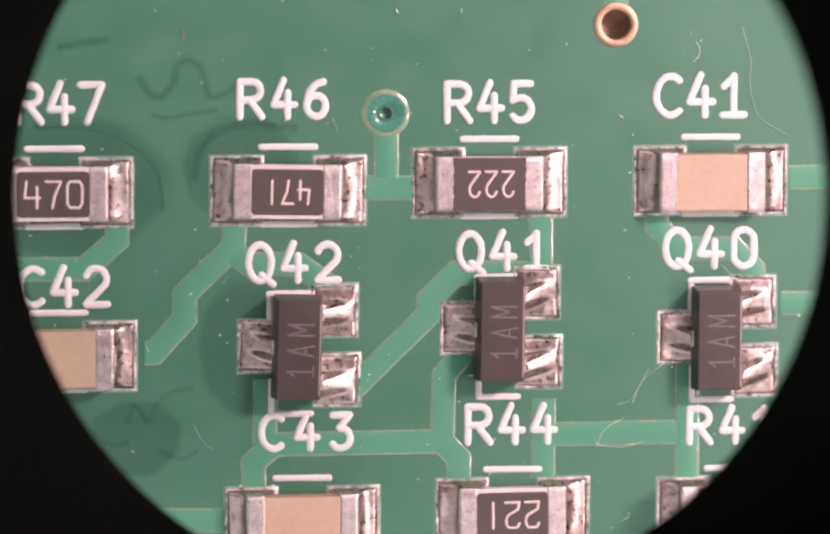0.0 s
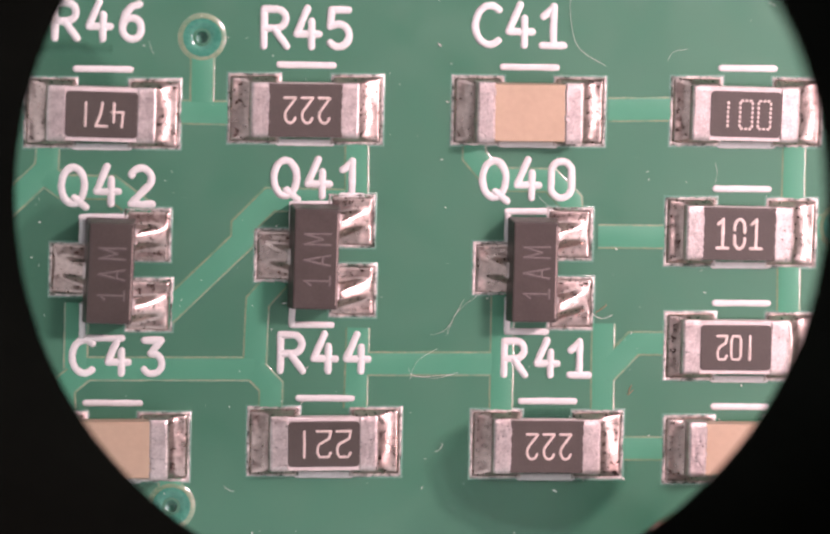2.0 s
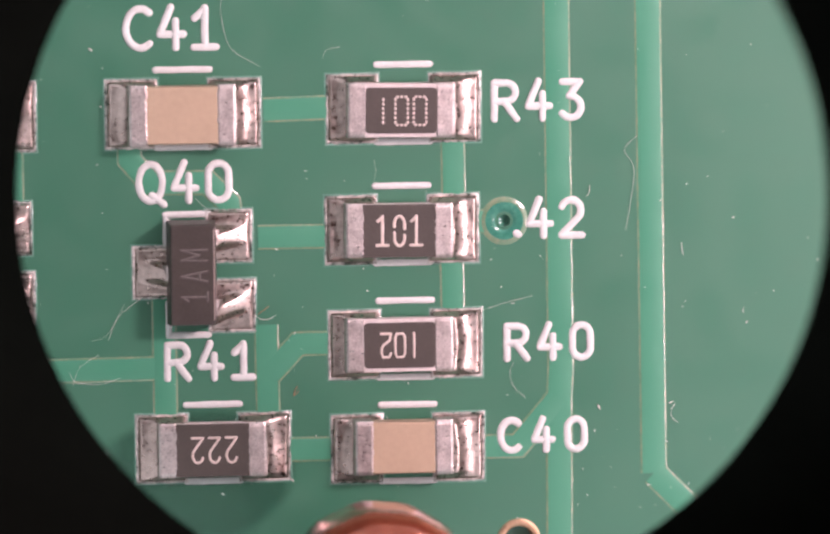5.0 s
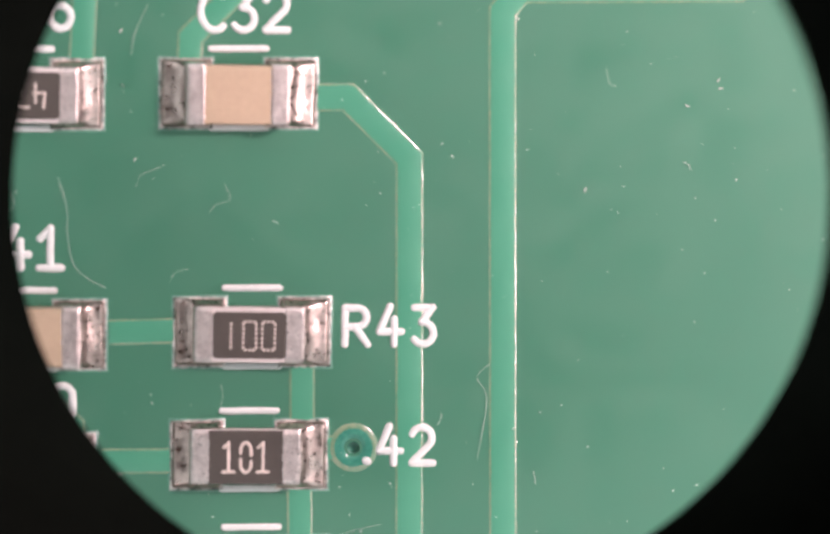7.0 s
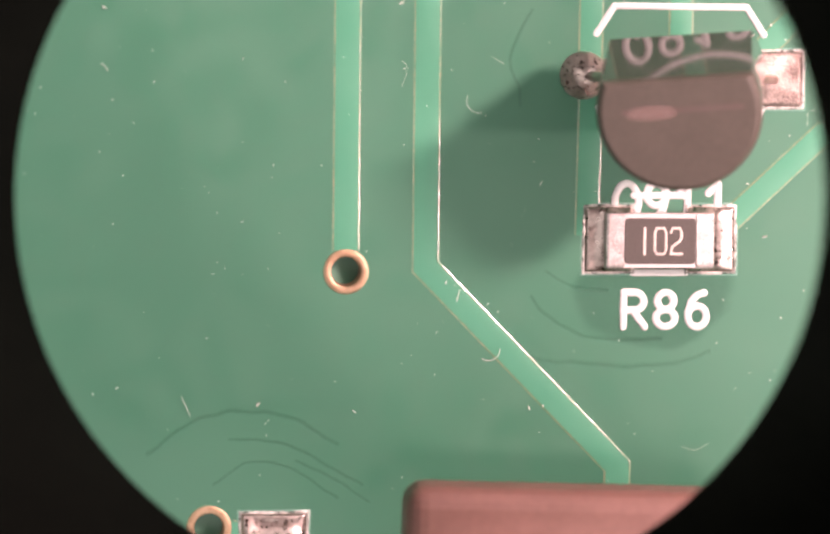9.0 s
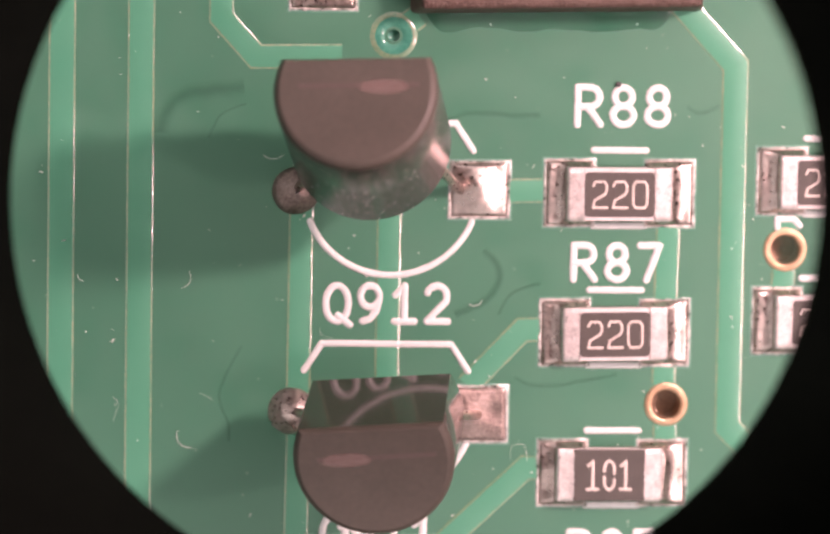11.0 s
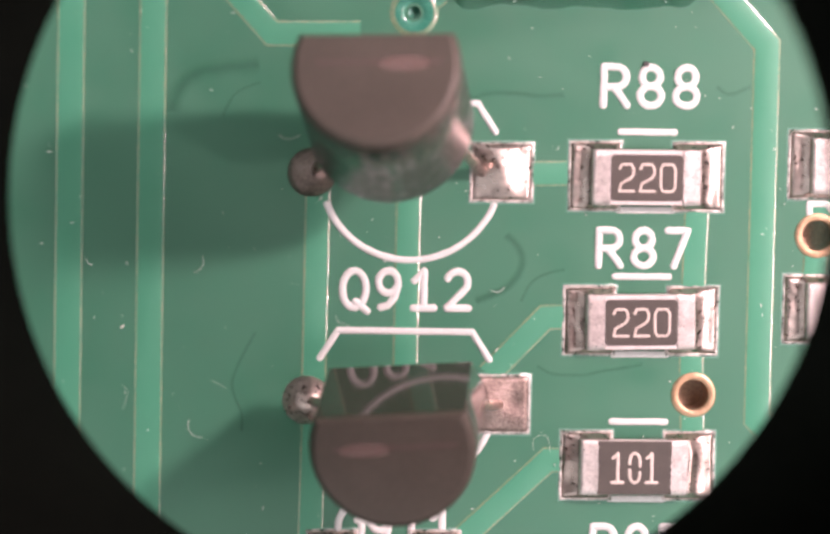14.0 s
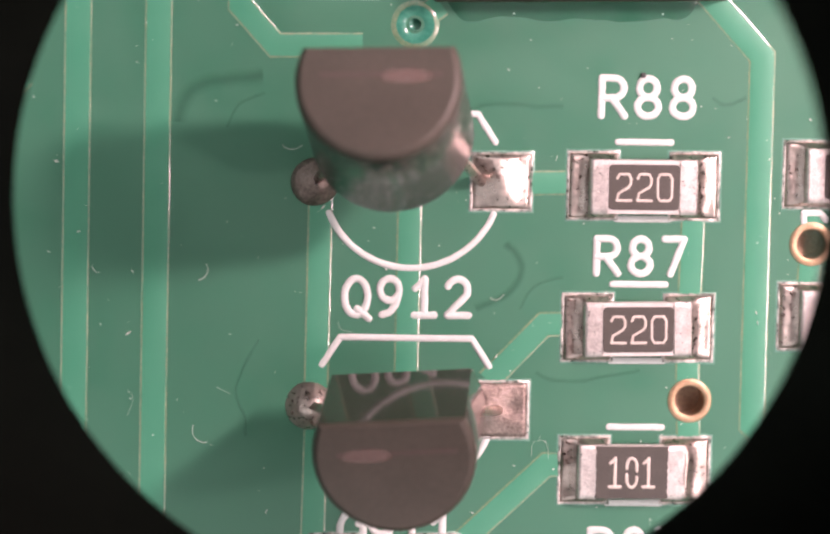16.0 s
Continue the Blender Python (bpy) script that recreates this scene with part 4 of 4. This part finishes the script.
fibre([(10.89, 9.78), (10.97, 10.33), (11.31, 11.09)], 0.028)
fibre([(11.02, 6.23), (11.15, 6.58), (11.79, 6.84)], 0.022)
fibre([(5.05, -5.02), (5.24, -4.53), (5.77, -4.19)], 0.025)
fibre([(5.11, -4.95), (5.79, -5), (6.34, -4.84)], 0.022)
fibre([(8.43, 0.02), (8.94, -0.47)], 0.02)
fibre([(13.29, 0.4), (13.35, 0.69), (13.28, 0.98)], 0.022)
fibre([(10.39, -2.96), (10.09, -3.18)], 0.05, True)
fibre([(11.14, -5.15), (11.04, -5.42), (11.19, -5.28)], 0.045, True)
fibre([(23.56, 9.41), (23.64, 9.05), (23.83, 8.94)], 0.03)
fibre([(21.71, -1.42), (21.77, -1.77)], 0.04)
fibre([(25.98, 11.55), (26.13, 11.82), (26.57, 11.87)], 0.02)
fibre([(27.88, -2.04), (28.12, -2.56)], 0.05)
fibre([(36.14, 7.16), (36.52, 6.95)], 0.025)
fibre([(39.43, 8.97), (39.5, 8.75), (39.81, 8.67)], 0.022)
fibre([(41.51, -3.45), (41.87, -3.56), (42.23, -3.37)], 0.02)
fibre([(44.81, 5.31), (44.83, 5.66), (45.18, 5.7), (45.27, 5.25)], 0.022)
fibre([(33.74, 7.04), (33.9, 6.83), (33.75, 6.35)], 0.022)
fibre([(5.57, -3.82), (6.01, -3.64), (6.47, -2.83)], 0.02)
fibre([(-6.02, -4.21), (-5.72, -4.73), (-5.46, -4.95)], 0.022)
fibre([(4.97, -4.66), (5.19, -4.95), (6.15, -4.91)], 0.02)
fibre([(-6.24, 6.54), (-6.26, 6.22)], 0.05, True)
fibre([(35.38, 0.84), (35.31, 0.54)], 0.05)
fibre([(-2.22, 4.08), (-2.06, 3.71)], 0.02)
fibre([(11.92, 3.75), (12.05, 3.99), (12.41, 4.06)], 0.022)


def dust():
    rng, geo = random.Random(5), Geo()
    for _ in range(1100):
        x, y, s = rng.uniform(-13, 55), rng.uniform(-11, 20), rng.choice((0.010, 0.013, 0.016, 0.02, 0.03)) * rng.uniform(0.6, 1.0)
        a, l = rng.uniform(0, 6.3), rng.choice((1, 1, 1.5, 3.5))
        c, d = math.cos(a) * s * l, math.sin(a) * s * l
        e, f = -math.sin(a) * s, math.cos(a) * s
        z = 0.05
        geo.add([(x + c, y + d, z), (x + e, y + f, z), (x - c, y - d, z), (x - e, y - f, z), (x, y, z + s), (x, y, z - s)],
                [(0, 1, 4), (1, 2, 4), (2, 3, 4), (3, 0, 4), (1, 0, 5), (2, 1, 5), (3, 2, 5), (0, 3, 5)], 0, False)
    for _ in range(60):
        x, y, a, r = rng.uniform(-13, 55), rng.uniform(-11, 20), rng.uniform(0, 6.3), rng.uniform(0.12, 0.4)
        bend = rng.uniform(-2.4, 2.4)
        geo.tube([(x + r * math.cos(a + bend * i / 6), y + r * math.sin(a + bend * i / 6), 0.07) for i in range(7)], 0.008, 5)
    return geo


speck = Geo().box((47.62, 15.76, 0.07), (0.15, 0.13, 0.10), 0.03, 1)
tagged(new("speck", speck.mesh("speck", CORE)), "tiny dark crumb lying on the white lettering", "dirt")
tagged(new("dust", dust().mesh("dust", LINT)), "scattered pale dust specks and lint", "dust", kind="stuff")


# ---- microscope nose around the lens: with its round stop ----
def microscope_nose():
    nose = new("microscope_nose")
    tagged(nose, "brown enamelled microscope nose with a round black stop", "microscope")
    eye, n = Vector((-0.12, -1.69, 125.2)), 160
    lift = ((-180, 9.5), (-80, 9.5), (-38, 13.0), (-16, 16.8), (0, 18.5), (28, 20.5), (100, 20.5), (145, 10.5), (165, 9.5), (180, 9.5))

    def clear(a):
        """How high the lip stands over the work, round the opening: raised on the side of the lamp, which shines in under it."""
        for (a0, h0), (a1, h1) in zip(lift, lift[1:]):
            if a0 <= a <= a1:
                u = (a - a0) / (a1 - a0)
                return h0 + (h1 - h0) * u * u * (3 - 2 * u)

    def on_lip(x, y, a, up):
        k = 1.0
        for _ in range(4):
            u, v = (x - eye.x) * k, (y - eye.y) * k
            k = (142.7 - (clear(a) + up - 0.103 * u + 0.113 * v) / 0.988) / 125.2
        return eye + (Vector((x, y, 0)) - eye) * k

    rows = [[] for _ in range(6)]
    for i in range(n):
        a = 2 * math.pi * i / n
        deg = math.degrees(a) if a <= math.pi else math.degrees(a) - 360
        c, s = math.cos(a), math.sin(a)
        far = max(9.98, min(10.7 / max(0.01, abs(c)), (5.5 if s > 0 else 8.8) / max(0.01, abs(s))))
        for row, (r, up) in zip(rows, ((9.62, 0.0), (9.62, 0.15), (far, 0.15), (far, 5.0), (1.02 * far, 5.0), (1.02 * far, -0.1))):
            row.append(on_lip(r * c, r * s, deg, up))

    def band(*order):
        geo, m = Geo(), len(order)
        geo.add([p for j in order for p in rows[j]], [(j * n + i, j * n + (i + 1) % n, (j + 1) * n + (i + 1) % n, (j + 1) * n + i) for j in range(m - 1) for i in range(n)], 0, False)
        return geo

    part("field_stop", band(5, 0, 1, 2), DARK, nose, "thin matt black lip with a round opening")
    part("collar", band(2, 3, 4, 5), DARK, nose, "short black collar round the opening")
    # barrel and head are out of view, added to shape overhead light and reflections
    barrel = Geo().lathe(0, 0, [(10.0, 118.0), (9.0, 62.0), (29.0, 62.0), (31.0, 64.0), (31.0, 118.0), (10.0, 118.0)], 64)
    part("barrel", barrel, HOUSING, nose, "unseen wide objective barrel, brown for its reflections")
    head = Geo().lathe(0, 0, [(0.01, 136.0), (46.0, 136.0), (48.0, 138.0), (48.0, 186.0), (40.0, 200.0), (0.01, 200.0)], 64)
    part("head", head, HOUSING, nose, "unseen microscope head above the lens, brown for its reflections")

    # two lamps on bent arms, to the right of the work: the large one further up, 73 mm off, the small one lower down,
    # added to give haze and edge glints
    level, shift = pose(0, 0, 0, -6.25, -5.9, 0.9).inverted(), Vector((0.25, 1.69, 17.5))
    for place, wide, tall, name in (((44.0, 28.0, 51.5), 6.4, 14.6, "large"), ((48.0, -8.0, 54.0), 4.4, 4.8, "small")):
        spot = level @ Vector(place) - shift
        facing = (spot + shift).to_track_quat("Z", "Y").to_matrix().to_4x4()
        lamp = part("lamp_housing", Geo().box((0, 0, 3.6), (wide + 3, tall + 3, 7.0), 1.2, 3), DARK, nose, name + " black lamp housing")
        lamp.matrix_basis = Matrix.Translation(spot * MM) @ facing
        glass = plate(wide, tall, 0.48 * wide, -0.12, 0.0, 0.03)
        glass.v = [(gx, -gy, -0.2 - gz) for gx, gy, gz in glass.v]
        part("lamp_glass", glass, LAMP, lamp, "glowing lamp glass")
        bend = [spot + Vector((3, 2, 6)), spot + Vector((6, 5, 22)), spot + Vector((2, 2, 40)), Vector((26, 0.3 * spot.y, 78))]
        part("lamp_arm", Geo().tube(smooth_line(bend, 8), 1.6, 12), DARK, nose, "bent black lamp arm")
    return nose


nose = microscope_nose()


def motions():
    walk(nose, [(t, eye_pose(*p) @ pose(across * MM, up * MM, -far * MM)) for (t, *p), (_, far, across, up) in zip(PATH, STOP)])


motions()
